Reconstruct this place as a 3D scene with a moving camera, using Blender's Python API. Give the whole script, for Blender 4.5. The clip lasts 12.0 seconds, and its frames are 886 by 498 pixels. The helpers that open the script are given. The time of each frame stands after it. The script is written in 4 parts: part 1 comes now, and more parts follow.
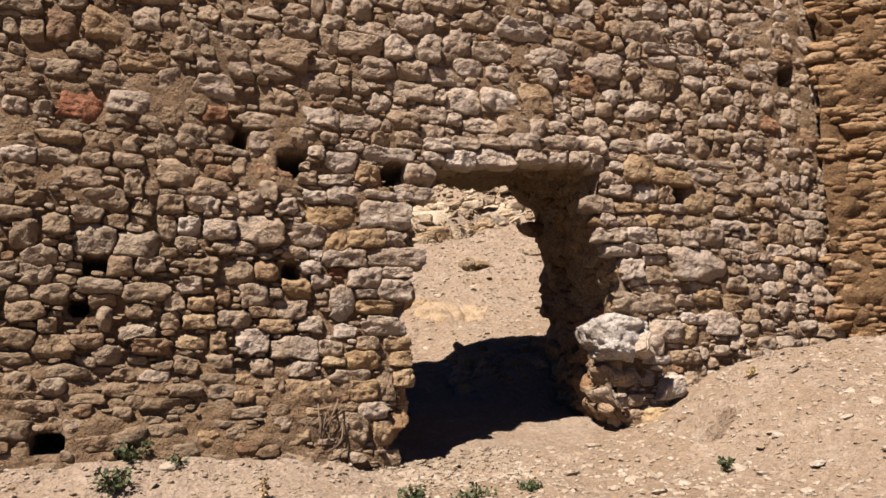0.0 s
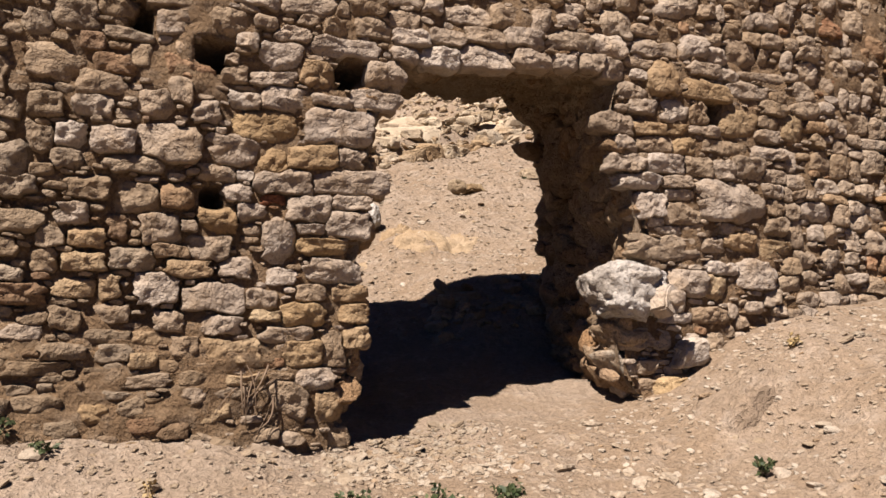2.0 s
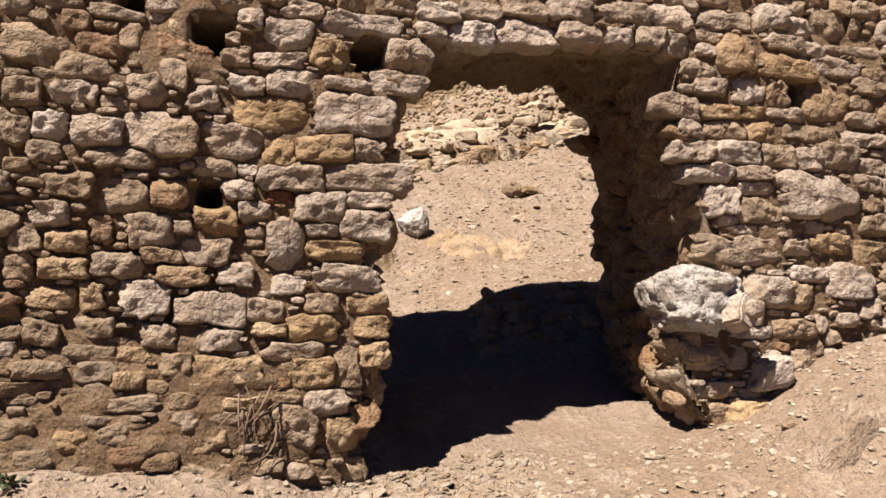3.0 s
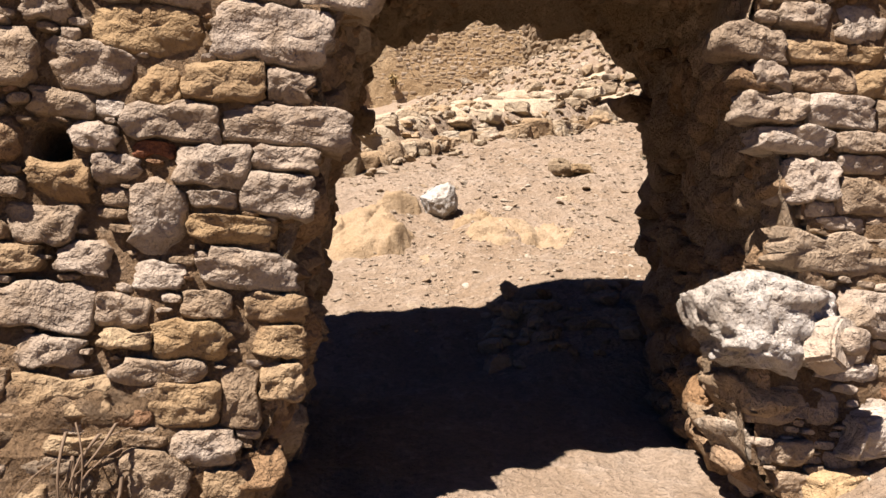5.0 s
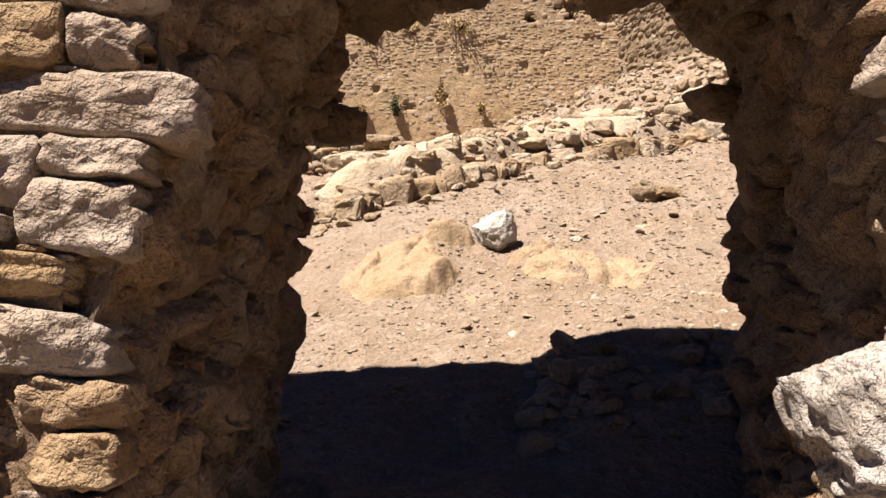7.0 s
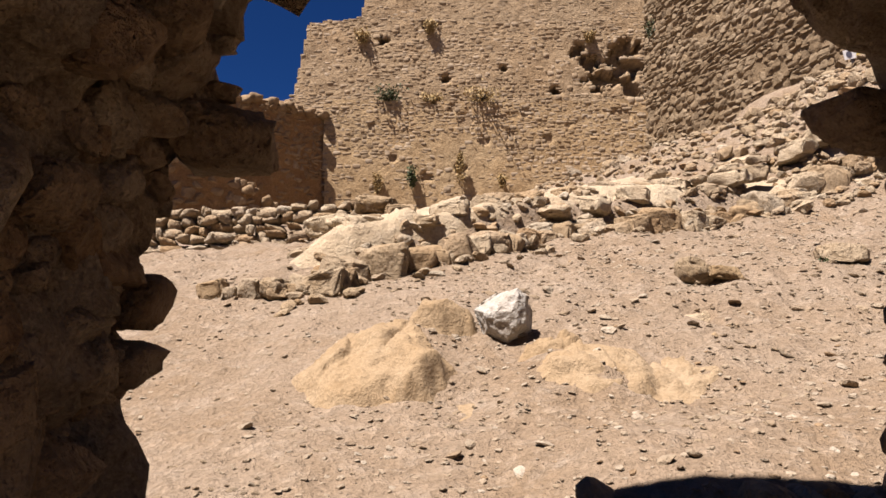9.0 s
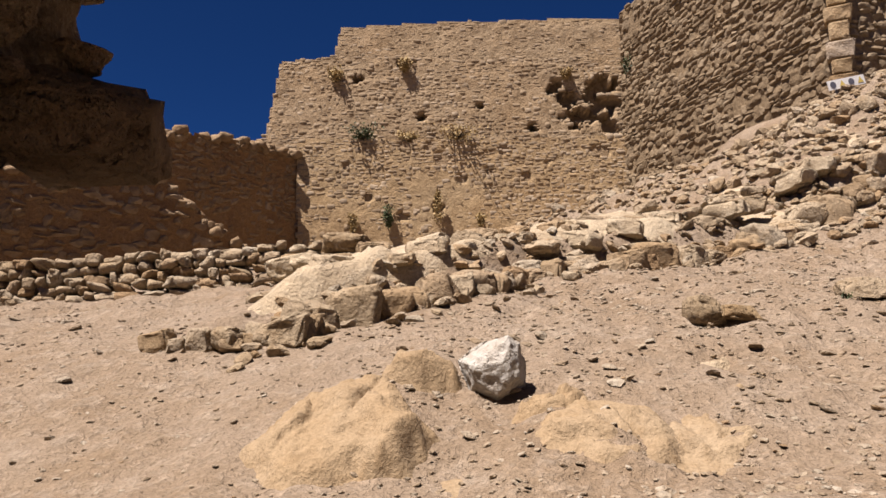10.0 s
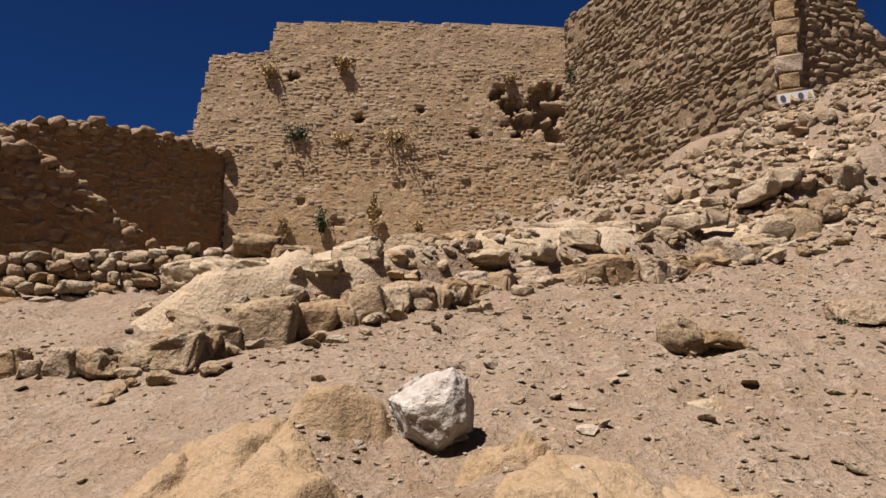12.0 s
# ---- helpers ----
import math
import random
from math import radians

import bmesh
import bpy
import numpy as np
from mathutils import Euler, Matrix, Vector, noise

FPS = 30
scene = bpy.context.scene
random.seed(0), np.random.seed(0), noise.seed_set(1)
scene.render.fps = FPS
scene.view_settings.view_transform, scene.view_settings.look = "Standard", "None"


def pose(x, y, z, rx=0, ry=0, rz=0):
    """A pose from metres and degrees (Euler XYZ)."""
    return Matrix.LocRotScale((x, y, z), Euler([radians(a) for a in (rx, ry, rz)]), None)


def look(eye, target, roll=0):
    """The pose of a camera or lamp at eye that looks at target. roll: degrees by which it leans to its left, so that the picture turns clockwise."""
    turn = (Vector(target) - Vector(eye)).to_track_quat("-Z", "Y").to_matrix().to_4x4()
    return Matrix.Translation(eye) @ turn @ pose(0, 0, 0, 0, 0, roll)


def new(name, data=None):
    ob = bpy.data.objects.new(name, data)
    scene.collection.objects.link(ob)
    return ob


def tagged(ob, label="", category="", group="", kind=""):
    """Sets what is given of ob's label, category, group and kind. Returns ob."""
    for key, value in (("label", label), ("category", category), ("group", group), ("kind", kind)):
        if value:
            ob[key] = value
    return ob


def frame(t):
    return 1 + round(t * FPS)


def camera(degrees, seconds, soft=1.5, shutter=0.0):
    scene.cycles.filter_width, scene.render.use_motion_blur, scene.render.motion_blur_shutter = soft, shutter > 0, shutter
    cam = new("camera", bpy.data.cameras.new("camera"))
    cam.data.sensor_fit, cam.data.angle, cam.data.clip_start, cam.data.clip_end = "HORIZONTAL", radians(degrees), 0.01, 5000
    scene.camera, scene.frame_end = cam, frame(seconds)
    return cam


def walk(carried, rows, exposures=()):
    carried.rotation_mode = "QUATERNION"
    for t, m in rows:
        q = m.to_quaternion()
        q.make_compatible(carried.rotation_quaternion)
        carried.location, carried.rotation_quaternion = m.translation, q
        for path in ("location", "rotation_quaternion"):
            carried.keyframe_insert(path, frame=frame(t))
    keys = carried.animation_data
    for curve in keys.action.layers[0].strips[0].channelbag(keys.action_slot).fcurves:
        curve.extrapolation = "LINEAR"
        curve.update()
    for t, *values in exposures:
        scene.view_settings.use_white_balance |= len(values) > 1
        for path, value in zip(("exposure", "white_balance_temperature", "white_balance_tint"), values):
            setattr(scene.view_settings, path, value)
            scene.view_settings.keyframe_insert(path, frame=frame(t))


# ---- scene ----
SUN, SKY, EXPO = 5.0, 0.0135, 1.38
cam = camera(59.5, 12.0)
PATH = [
    (0, (-1.303, -5.509, 1.549), (-0.682, -3.612, 1.681), -4.5),
    (0.5, (-1.236, -5.246, 1.593), (-0.528, -3.376, 1.65), -4.1),
    (1, (-1.018, -4.929, 1.659), (-0.414, -3.022, 1.69), -2.3),
    (1.5, (-0.846, -4.699, 1.604), (-0.284, -2.78, 1.582), -2.4),
    (2, (-0.712, -4.316, 1.677), (-0.101, -2.413, 1.596), -2.7),
    (2.5, (-0.506, -4.043, 1.667), (0.021, -2.116, 1.579), -2.5),
    (3, (-0.343, -3.771, 1.615), (0.102, -1.822, 1.565), -3.2),
    (3.2, (-0.267, -3.629, 1.597), (0.167, -1.677, 1.564), -3.2),
    (4.8, (0.323, -2.695, 1.561), (0.6, -0.717, 1.455), -1.0),
    (5, (0.384, -2.61, 1.583), (0.647, -0.63, 1.491), -0.9),
    (5.5, (0.588, -2.325, 1.559), (0.734, -0.33, 1.592), -1.8),
    (6, (0.765, -2.047, 1.566), (0.802, -0.047, 1.567), -1.3),
    (6.5, (0.845, -1.734, 1.565), (0.858, 0.266, 1.519), -1.7),
    (7, (0.963, -1.464, 1.574), (0.964, 0.536, 1.57), -1.2),
    (7.5, (1.049, -1.222, 1.56), (0.967, 0.776, 1.607), -1.2),
    (7.7, (1.062, -1.095, 1.549), (1.006, 0.899, 1.695), -0.3),
    (9.3, (1.162, 0.370, 1.696), (1.108, 2.357, 1.915), 0.7),
    (9.5, (1.135, 0.523, 1.717), (1.093, 2.505, 1.977), 0.1),
    (10, (1.139, 0.872, 1.734), (1.143, 2.850, 2.031), -0.4),
    (10.5, (1.182, 1.174, 1.790), (1.176, 3.157, 2.044), -0.5),
    (11, (1.167, 1.479, 1.794), (1.206, 3.461, 2.063), -0.2),
    (11.5, (1.144, 1.687, 1.857), (1.244, 3.659, 2.171), -0.1),
    (12, (1.177, 1.892, 1.873), (1.344, 3.859, 2.194), 0.3),
]
walk(cam, [(t, look(e, a, r)) for t, e, a, r in PATH], [(t, EXPO + e, 6600, 16) for t, e in ((0.0, 0.0), (0.5, -0.12), (1.0, -0.15), (3.0, 0.1), (5.0, 0.25), (7.7, 0.35), (9.3, -0.05), (10.5, -0.2), (12.0, -0.38))])

# ---- world, sun ----
TO_SUN = Vector((-0.39, -0.32, 1.0)).normalized()
world = bpy.data.worlds.new("sky")
scene.world = world
world.use_nodes = True
wn = world.node_tree
sky = wn.nodes.new("ShaderNodeTexSky")
sky.sky_type, sky.sun_disc = "NISHITA", False
sky.sun_elevation = math.asin(TO_SUN.z)
sky.sun_rotation = math.atan2(TO_SUN.x, TO_SUN.y)
sky.altitude, sky.air_density, sky.dust_density, sky.ozone_density = 3000, 0.8, 0.0, 10.0
wn.nodes["Background"].inputs["Strength"].default_value = SKY
deep = wn.nodes.new("ShaderNodeMix")
deep.data_type, deep.blend_type = "RGBA", "MULTIPLY"
deep.inputs[0].default_value, deep.inputs[7].default_value = 1.0, (0.45, 1.05, 1.65, 1)
wn.links.new(sky.outputs["Color"], deep.inputs[6])
wn.links.new(deep.outputs[2], wn.nodes["Background"].inputs["Color"])
sun = new("sun", bpy.data.lights.new("sun", "SUN"))
sun.data.energy, sun.data.angle, sun.data.color = SUN, radians(0.5), (1.0, 0.94, 0.865)
sun.matrix_world = look(TO_SUN * 60, (0, 0, 0))


# ---- noise and mesh helpers ----
def lattice(i, j, k, seed):
    n = (i * 374761393 + j * 668265263 + k * 2147483647 + seed * 1274126177) & 0xFFFFFFFF
    n = ((n ^ (n >> 13)) * 1274126177) & 0xFFFFFFFF
    return ((n ^ (n >> 16)) & 0xFFFF) / 65535.0 * 2 - 1


def grain(p, seed=0):
    """Smooth value noise, -1 to 1, at rows of points."""
    p = np.asarray(p, float)
    c = np.floor(p).astype(np.int64)
    f = p - c
    f = f * f * (3 - 2 * f)
    out = np.zeros(len(p))
    for a in (0, 1):
        for b in (0, 1):
            for d in (0, 1):
                w = (f[:, 0] if a else 1 - f[:, 0]) * (f[:, 1] if b else 1 - f[:, 1]) * (f[:, 2] if d else 1 - f[:, 2])
                out += w * lattice(c[:, 0] + a, c[:, 1] + b, c[:, 2] + d, seed)
    return out


def fbm(p, octaves=4, seed=0):
    p = np.asarray(p, float)
    return sum(grain(p * 2**o, seed + o) / 2**o for o in range(octaves))


def step(v, lo, hi):
    s = np.clip((np.asarray(v, float) - lo) / (hi - lo), 0, 1)
    return s * s * (3 - 2 * s)


def build(name, verts, faces, material, parent=None, smooth=True, label=""):
    me = bpy.data.meshes.new(name)
    me.from_pydata([tuple(v) for v in verts], [], [tuple(f) for f in faces])
    me.materials.append(material)
    me.polygons.foreach_set("use_smooth", [smooth] * len(me.polygons))
    me.update()
    ob = new(name, me)
    ob.parent = parent
    if label:
        ob["label"] = label
    return ob


def sheet(us, vs, place):
    """A grid over us x vs; place(U, V) gives rows of points."""
    u, v = np.meshgrid(us, vs)
    pts = place(u.ravel(), v.ravel())
    n, m = len(us), len(vs)
    k = (np.arange(m - 1)[:, None] * n + np.arange(n - 1)[None]).ravel()
    return pts, np.stack([k, k + 1, k + n + 1, k + n], 1)


def ball(sub):
    bm = bmesh.new()
    bmesh.ops.create_icosphere(bm, subdivisions=sub, radius=1)
    v = np.array([q.co[:] for q in bm.verts])
    f = np.array([[q.index for q in p.verts] for p in bm.faces])
    bm.free()
    return v, f


BALLS = {n: ball(n) for n in (1, 2, 3, 4, 5)}


def stone_shape(seed, sub=2, boxy=0.55, cuts=7, rough=0.05, cut_depth=(0.68, 0.95), skew=1.0):
    """A broken stone about one unit across: a boxy ball, struck flat along a few planes, then roughened."""
    rng = np.random.default_rng(seed)
    v, f = BALLS[sub]
    p = np.sign(v) * np.abs(v) ** boxy
    p = p / np.abs(p).max(0)
    for _ in range(cuts):
        n = rng.normal(size=3)
        n /= np.linalg.norm(n)
        reach = (p @ n).max() * rng.uniform(*cut_depth)
        over = np.clip(p @ n - reach, 0, None)
        p = p - over[:, None] * n * 0.92
    taper, shear = rng.uniform(-0.22, 0.22, 2) * skew, rng.uniform(-0.15, 0.15) * skew
    p = np.stack([p[:, 0] * (1 + taper[0] * p[:, 2]) + shear * p[:, 2], p[:, 1], p[:, 2] * (1 + taper[1] * p[:, 0])], 1)
    ridge = 0.5 - np.abs(fbm(v * 2.6 + seed * 5.7, 3, seed + 4))
    p = p + v * (fbm(v * 1.3 + seed * 7.1, 2, seed) * 0.12 + ridge * 0.10 + fbm(v * 5 + seed * 3.3, 3, seed + 9) * rough)[:, None]
    lo, hi = p.min(0), p.max(0)
    return (p - (lo + hi) / 2) / (hi - lo), f


class Pile:
    """Stones joined into one mesh."""
    def __init__(self):
        self.v, self.f, self.n = [], [], 0

    def add(self, shape, matrix):
        v, f = shape
        m = np.array(matrix)
        self.v.append(v @ m[:3, :3].T + m[:3, 3])
        self.f.append(f + self.n)
        self.n += len(v)

    def link(self, name, material, parent=None, smooth=True, label=""):
        return build(name, np.concatenate(self.v), np.concatenate(self.f), material, parent, smooth, label)


def put(x, y, z, sx, sy, sz, rx=0, ry=0, rz=0):
    return pose(x, y, z, rx, ry, rz) @ Matrix.Diagonal((sx, sy, sz, 1))


# ---- materials ----
def nodes_of(name, rough=0.9):
    m = bpy.data.materials.new(name)
    m.use_nodes = True
    t = m.node_tree
    b = t.nodes["Principled BSDF"]
    b.inputs["Roughness"].default_value = rough
    b.inputs["Specular IOR Level"].default_value = 0.2
    return m, t, b


def noise_node(t, co, scale, detail=5.0, rough=0.6, kind="ShaderNodeTexNoise"):
    n = t.nodes.new(kind)
    n.inputs["Scale"].default_value = scale
    if kind == "ShaderNodeTexNoise":
        n.inputs["Detail"].default_value = detail
        n.inputs["Roughness"].default_value = rough
    t.links.new(co, n.inputs["Vector"])
    return n


def ramp(t, fac, stops):
    r = t.nodes.new("ShaderNodeValToRGB")
    e = r.color_ramp.elements
    while len(e) < len(stops):
        e.new(0.5)
    for q, (at, c) in zip(e, stops):
        q.position, q.color = at, (*c, 1)
    t.links.new(fac, r.inputs["Fac"])
    return r.outputs["Color"]


def mix(t, kind, fac, a, b):
    n = t.nodes.new("ShaderNodeMix")
    n.data_type, n.blend_type = "RGBA", kind
    for at, v in ((0, fac), (6, a), (7, b)):
        if hasattr(v, "is_linked"):
            t.links.new(v, n.inputs[at])
        else:
            n.inputs[at].default_value = v if at == 0 else (*v, 1)
    return n.outputs[2]


def maths(t, op, a, b):
    n = t.nodes.new("ShaderNodeMath")
    n.operation = op
    for at, v in ((0, a), (1, b)):
        if hasattr(v, "is_linked"):
            t.links.new(v, n.inputs[at])
        else:
            n.inputs[at].default_value = v
    return n.outputs[0]


def bumps(t, b, *layers):
    last = None
    for height, strength, distance in layers:
        n = t.nodes.new("ShaderNodeBump")
        n.inputs["Strength"].default_value, n.inputs["Distance"].default_value = strength, distance
        t.links.new(height, n.inputs["Height"])
        if last:
            t.links.new(last, n.inputs["Normal"])
        last = n.outputs["Normal"]
    t.links.new(last, b.inputs["Normal"])


def where(t):
    return t.nodes.new("ShaderNodeNewGeometry").outputs["Position"]


def chance(t):
    """A number of its own for each piece, be it an object or an island of a mesh."""
    a = t.nodes.new("ShaderNodeObjectInfo").outputs["Random"]
    b = t.nodes.new("ShaderNodeNewGeometry").outputs["Random Per Island"]
    return maths(t, "FRACT", maths(t, "ADD", a, b), 0.0)


DULL = 0.55  # sunlit limestone reflects about a third of the light


def dull(c):
    return tuple(DULL * q for q in c)


def stone_material(name, tones, stain, coarse=4.0, bump=0.6):
    m, t, b = nodes_of(name)
    tones, stain = [(at, dull(c)) for at, c in tones], dull(stain)
    co = where(t)
    base = ramp(t, chance(t), tones)
    big = noise_node(t, co, coarse, 6, 0.65)
    fine = noise_node(t, co, coarse * 5, 5, 0.62)
    tint = mix(t, "MIX", ramp(t, big.outputs["Fac"], [(0.45, (0, 0, 0)), (0.7, (0.75, 0.75, 0.75))]), base, stain)
    shade = ramp(t, fine.outputs["Fac"], [(0.3, (0.66, 0.61, 0.55)), (0.5, (1, 1, 1)), (0.7, (1.14, 1.13, 1.1))])
    wide = noise_node(t, co, 0.8, 3, 0.6)
    tint = mix(t, "MULTIPLY", 1.0, tint, ramp(t, wide.outputs["Fac"], [(0.35, (0.72, 0.68, 0.63)), (0.62, (1.04, 1.04, 1.04))]))
    out = mix(t, "MULTIPLY", 0.85, tint, shade)
    pits = noise_node(t, co, coarse * 7, 0, 0, "ShaderNodeTexVoronoi")
    t.links.new(out, b.inputs["Base Color"])
    bumps(t, b, (big.outputs["Fac"], min(1, bump * 1.3), 0.12), (fine.outputs["Fac"], min(1, bump * 1.2), 0.05), (pits.outputs["Distance"], bump * 0.15, 0.02))
    return m


def earth_material(name, a, c, stain, scale=1.0, bump=0.6, chips=True):
    m, t, b = nodes_of(name, 0.95)
    a, c, stain = dull(a), dull(c), dull(stain)
    co = where(t)
    big = noise_node(t, co, 0.9 * scale, 6, 0.6)
    mid = noise_node(t, co, 7 * scale, 6, 0.65)
    fine = noise_node(t, co, 45 * scale, 4, 0.7)
    col = mix(t, "MIX", ramp(t, big.outputs["Fac"], [(0.35, (0, 0, 0)), (0.65, (1, 1, 1))]), a, c)
    col = mix(t, "MIX", ramp(t, mid.outputs["Fac"], [(0.48, (0, 0, 0)), (0.72, (0.7, 0.7, 0.7))]), col, stain)
    col = mix(t, "MULTIPLY", 0.8, col, ramp(t, fine.outputs["Fac"], [(0.25, (0.62, 0.6, 0.56)), (0.55, (1, 1, 1)), (0.75, (1.2, 1.18, 1.14))]))
    t.links.new(col, b.inputs["Base Color"])
    layers = [(big.outputs["Fac"], bump * 0.5, 0.15), (mid.outputs["Fac"], bump, 0.10), (fine.outputs["Fac"], bump, 0.03)]
    if chips:
        vor = noise_node(t, co, 26 * scale, 0, 0, "ShaderNodeTexVoronoi")
        bits = ramp(t, vor.outputs["Color"], [(0.0, (0.72, 0.68, 0.63)), (0.5, (1, 1, 1)), (1.0, (1.25, 1.24, 1.22))])
        t.links.new(mix(t, "MULTIPLY", ramp(t, mid.outputs["Fac"], [(0.4, (0.15, 0.15, 0.15)), (0.62, (0.9, 0.9, 0.9))]), col, bits), b.inputs["Base Color"])
        layers.append((vor.outputs["Distance"], bump * 0.4, 0.02))
    bumps(t, b, *layers)
    return m


wall_stone = stone_material("rubble_stone", [(0.0, (0.41, 0.30, 0.195)), (0.2, (0.51, 0.405, 0.30)), (0.42, (0.56, 0.465, 0.37)), (0.6, (0.44, 0.32, 0.20)), (0.78, (0.53, 0.43, 0.325)), (0.93, (0.41, 0.275, 0.155)), (1.0, (0.38, 0.19, 0.10))], (0.42, 0.295, 0.175))
pale_stone = stone_material("pale_limestone", [(0.0, (0.64, 0.54, 0.44)), (0.5, (0.56, 0.455, 0.35)), (1.0, (0.68, 0.59, 0.49))], (0.50, 0.36, 0.225))
tan_stone = stone_material("tan_sandstone", [(0.0, (0.55, 0.385, 0.205)), (0.5, (0.50, 0.355, 0.21)), (1.0, (0.57, 0.43, 0.26))], (0.42, 0.27, 0.14))
red_stone = stone_material("red_stone", [(0.0, (0.40, 0.16, 0.08)), (1.0, (0.36, 0.17, 0.10))], (0.30, 0.14, 0.08))
mortar = earth_material("earth_mortar", (0.43, 0.285, 0.16), (0.36, 0.225, 0.12), (0.50, 0.38, 0.26), 1.6, 1.0)
core = earth_material("rubble_core", (0.66, 0.46, 0.27), (0.72, 0.55, 0.38), (0.38, 0.23, 0.12), 2.0, 1.0)
core_stone = stone_material("core_stone", [(0.0, (0.56, 0.37, 0.21)), (0.5, (0.66, 0.50, 0.33)), (0.8, (0.50, 0.30, 0.15)), (1.0, (0.70, 0.58, 0.44))], (0.40, 0.25, 0.13), 5, 0.8)
orange = earth_material("orange_mortar", (0.33, 0.19, 0.085), (0.27, 0.155, 0.07), (0.38, 0.26, 0.145), 1.4, 1.0)
soil = earth_material("pale_dry_earth", (0.50, 0.385, 0.28), (0.42, 0.30, 0.195), (0.57, 0.465, 0.36), 0.9, 0.9)
chip_stone = stone_material("pale_chips", [(0.0, (0.50, 0.39, 0.27)), (0.5, (0.58, 0.48, 0.36)), (0.85, (0.62, 0.54, 0.43)), (1.0, (0.42, 0.28, 0.16))], (0.46, 0.34, 0.22), 6, 0.5)
bedrock = earth_material("bedrock_limestone", (0.49, 0.345, 0.20), (0.53, 0.40, 0.26), (0.39, 0.26, 0.14), 1.1, 0.5, False)
pale_bedrock = earth_material("pale_bedrock", (0.78, 0.63, 0.44), (0.68, 0.52, 0.34), (0.82, 0.69, 0.52), 0.9, 0.8, False)
white_rock = stone_material("white_marble_rock", [(0.0, (0.78, 0.74, 0.68)), (1.0, (0.80, 0.77, 0.72))], (0.62, 0.53, 0.43), 5, 0.5)
boulder_stone = stone_material("boulder_stone", [(0.0, (0.82, 0.75, 0.66)), (1.0, (0.84, 0.78, 0.70))], (0.66, 0.55, 0.43), 6, 0.7)
field_stone = stone_material("field_stone", [(0.0, (0.56, 0.43, 0.28)), (0.35, (0.64, 0.53, 0.385)), (0.6, (0.52, 0.36, 0.205)), (0.8, (0.67, 0.58, 0.45)), (1.0, (0.46, 0.30, 0.16))], (0.52, 0.37, 0.215), 5, 0.6)
bank_stone = stone_material("brown_bank_stone", [(0.0, (0.32, 0.23, 0.145)), (0.5, (0.40, 0.30, 0.20)), (1.0, (0.27, 0.18, 0.105))], (0.25, 0.17, 0.10), 5, 0.6)
# weathered tone, also darkened to stand in for dimmer, grazing light on the left
dimmed_weathered_stone = stone_material("dimmed_weathered_stone", [(0.0, (0.36, 0.265, 0.17)), (0.3, (0.45, 0.36, 0.26)), (0.6, (0.37, 0.26, 0.155)), (0.85, (0.42, 0.325, 0.225)), (1.0, (0.32, 0.19, 0.105))], (0.31, 0.215, 0.125))
orange_stone = stone_material("orange_stone", [(0.0, (0.44, 0.275, 0.14)), (0.5, (0.37, 0.225, 0.11)), (1.0, (0.48, 0.34, 0.20))], (0.33, 0.19, 0.09))
fort_stone = stone_material("fort_stone", [(0.0, (0.42, 0.32, 0.215)), (0.4, (0.50, 0.40, 0.29)), (0.7, (0.45, 0.34, 0.225)), (1.0, (0.36, 0.26, 0.16))], (0.38, 0.265, 0.155), 1.2, 0.5)
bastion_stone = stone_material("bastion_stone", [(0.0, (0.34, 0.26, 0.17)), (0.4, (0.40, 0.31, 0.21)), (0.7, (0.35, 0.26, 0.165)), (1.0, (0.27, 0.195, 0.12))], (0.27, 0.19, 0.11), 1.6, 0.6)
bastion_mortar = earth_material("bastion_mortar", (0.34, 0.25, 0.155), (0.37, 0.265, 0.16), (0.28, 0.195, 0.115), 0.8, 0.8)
ruin_stone = stone_material("ruin_stone", [(0.0, (0.40, 0.28, 0.165)), (0.5, (0.48, 0.36, 0.235)), (1.0, (0.34, 0.22, 0.12))], (0.31, 0.20, 0.11), 1.6, 0.6)
fort_plaster = earth_material("fort_mortar", (0.52, 0.39, 0.25), (0.50, 0.35, 0.205), (0.42, 0.30, 0.18), 0.5, 0.8)
low_plaster = earth_material("yellow_fort_mortar", (0.56, 0.41, 0.24), (0.53, 0.36, 0.19), (0.45, 0.32, 0.19), 0.5, 0.8)
ruin_plaster = earth_material("ruin_mortar", (0.46, 0.27, 0.12), (0.38, 0.215, 0.10), (0.46, 0.31, 0.17), 0.7, 0.9)


def plain(name, colour, rough=0.7):
    m, t, b = nodes_of(name, rough)
    n = noise_node(t, where(t), 30, 3)
    t.links.new(mix(t, "MULTIPLY", 0.5, colour, ramp(t, n.outputs["Fac"], [(0.2, (0.6, 0.6, 0.6)), (0.8, (1.2, 1.2, 1.2))])), b.inputs["Base Color"])
    return m


def leaf_material(name, a, c):
    m, t, b = nodes_of(name, 0.6)
    t.links.new(ramp(t, chance(t), [(0.0, a), (1.0, c)]), b.inputs["Base Color"])
    return m


leaf_green = leaf_material("leaf_green", (0.022, 0.034, 0.012), (0.06, 0.07, 0.028))
leaf_dry = leaf_material("leaf_dry", (0.22, 0.15, 0.06), (0.34, 0.25, 0.12))
dead_wood = plain("dead_wood", (0.16, 0.11, 0.07))
sign_white = plain("sign_white", (0.72, 0.71, 0.70), 0.5)
sign_dark = plain("sign_dark", (0.10, 0.10, 0.13), 0.5)
sign_yellow = plain("sign_yellow", (0.55, 0.42, 0.12), 0.5)


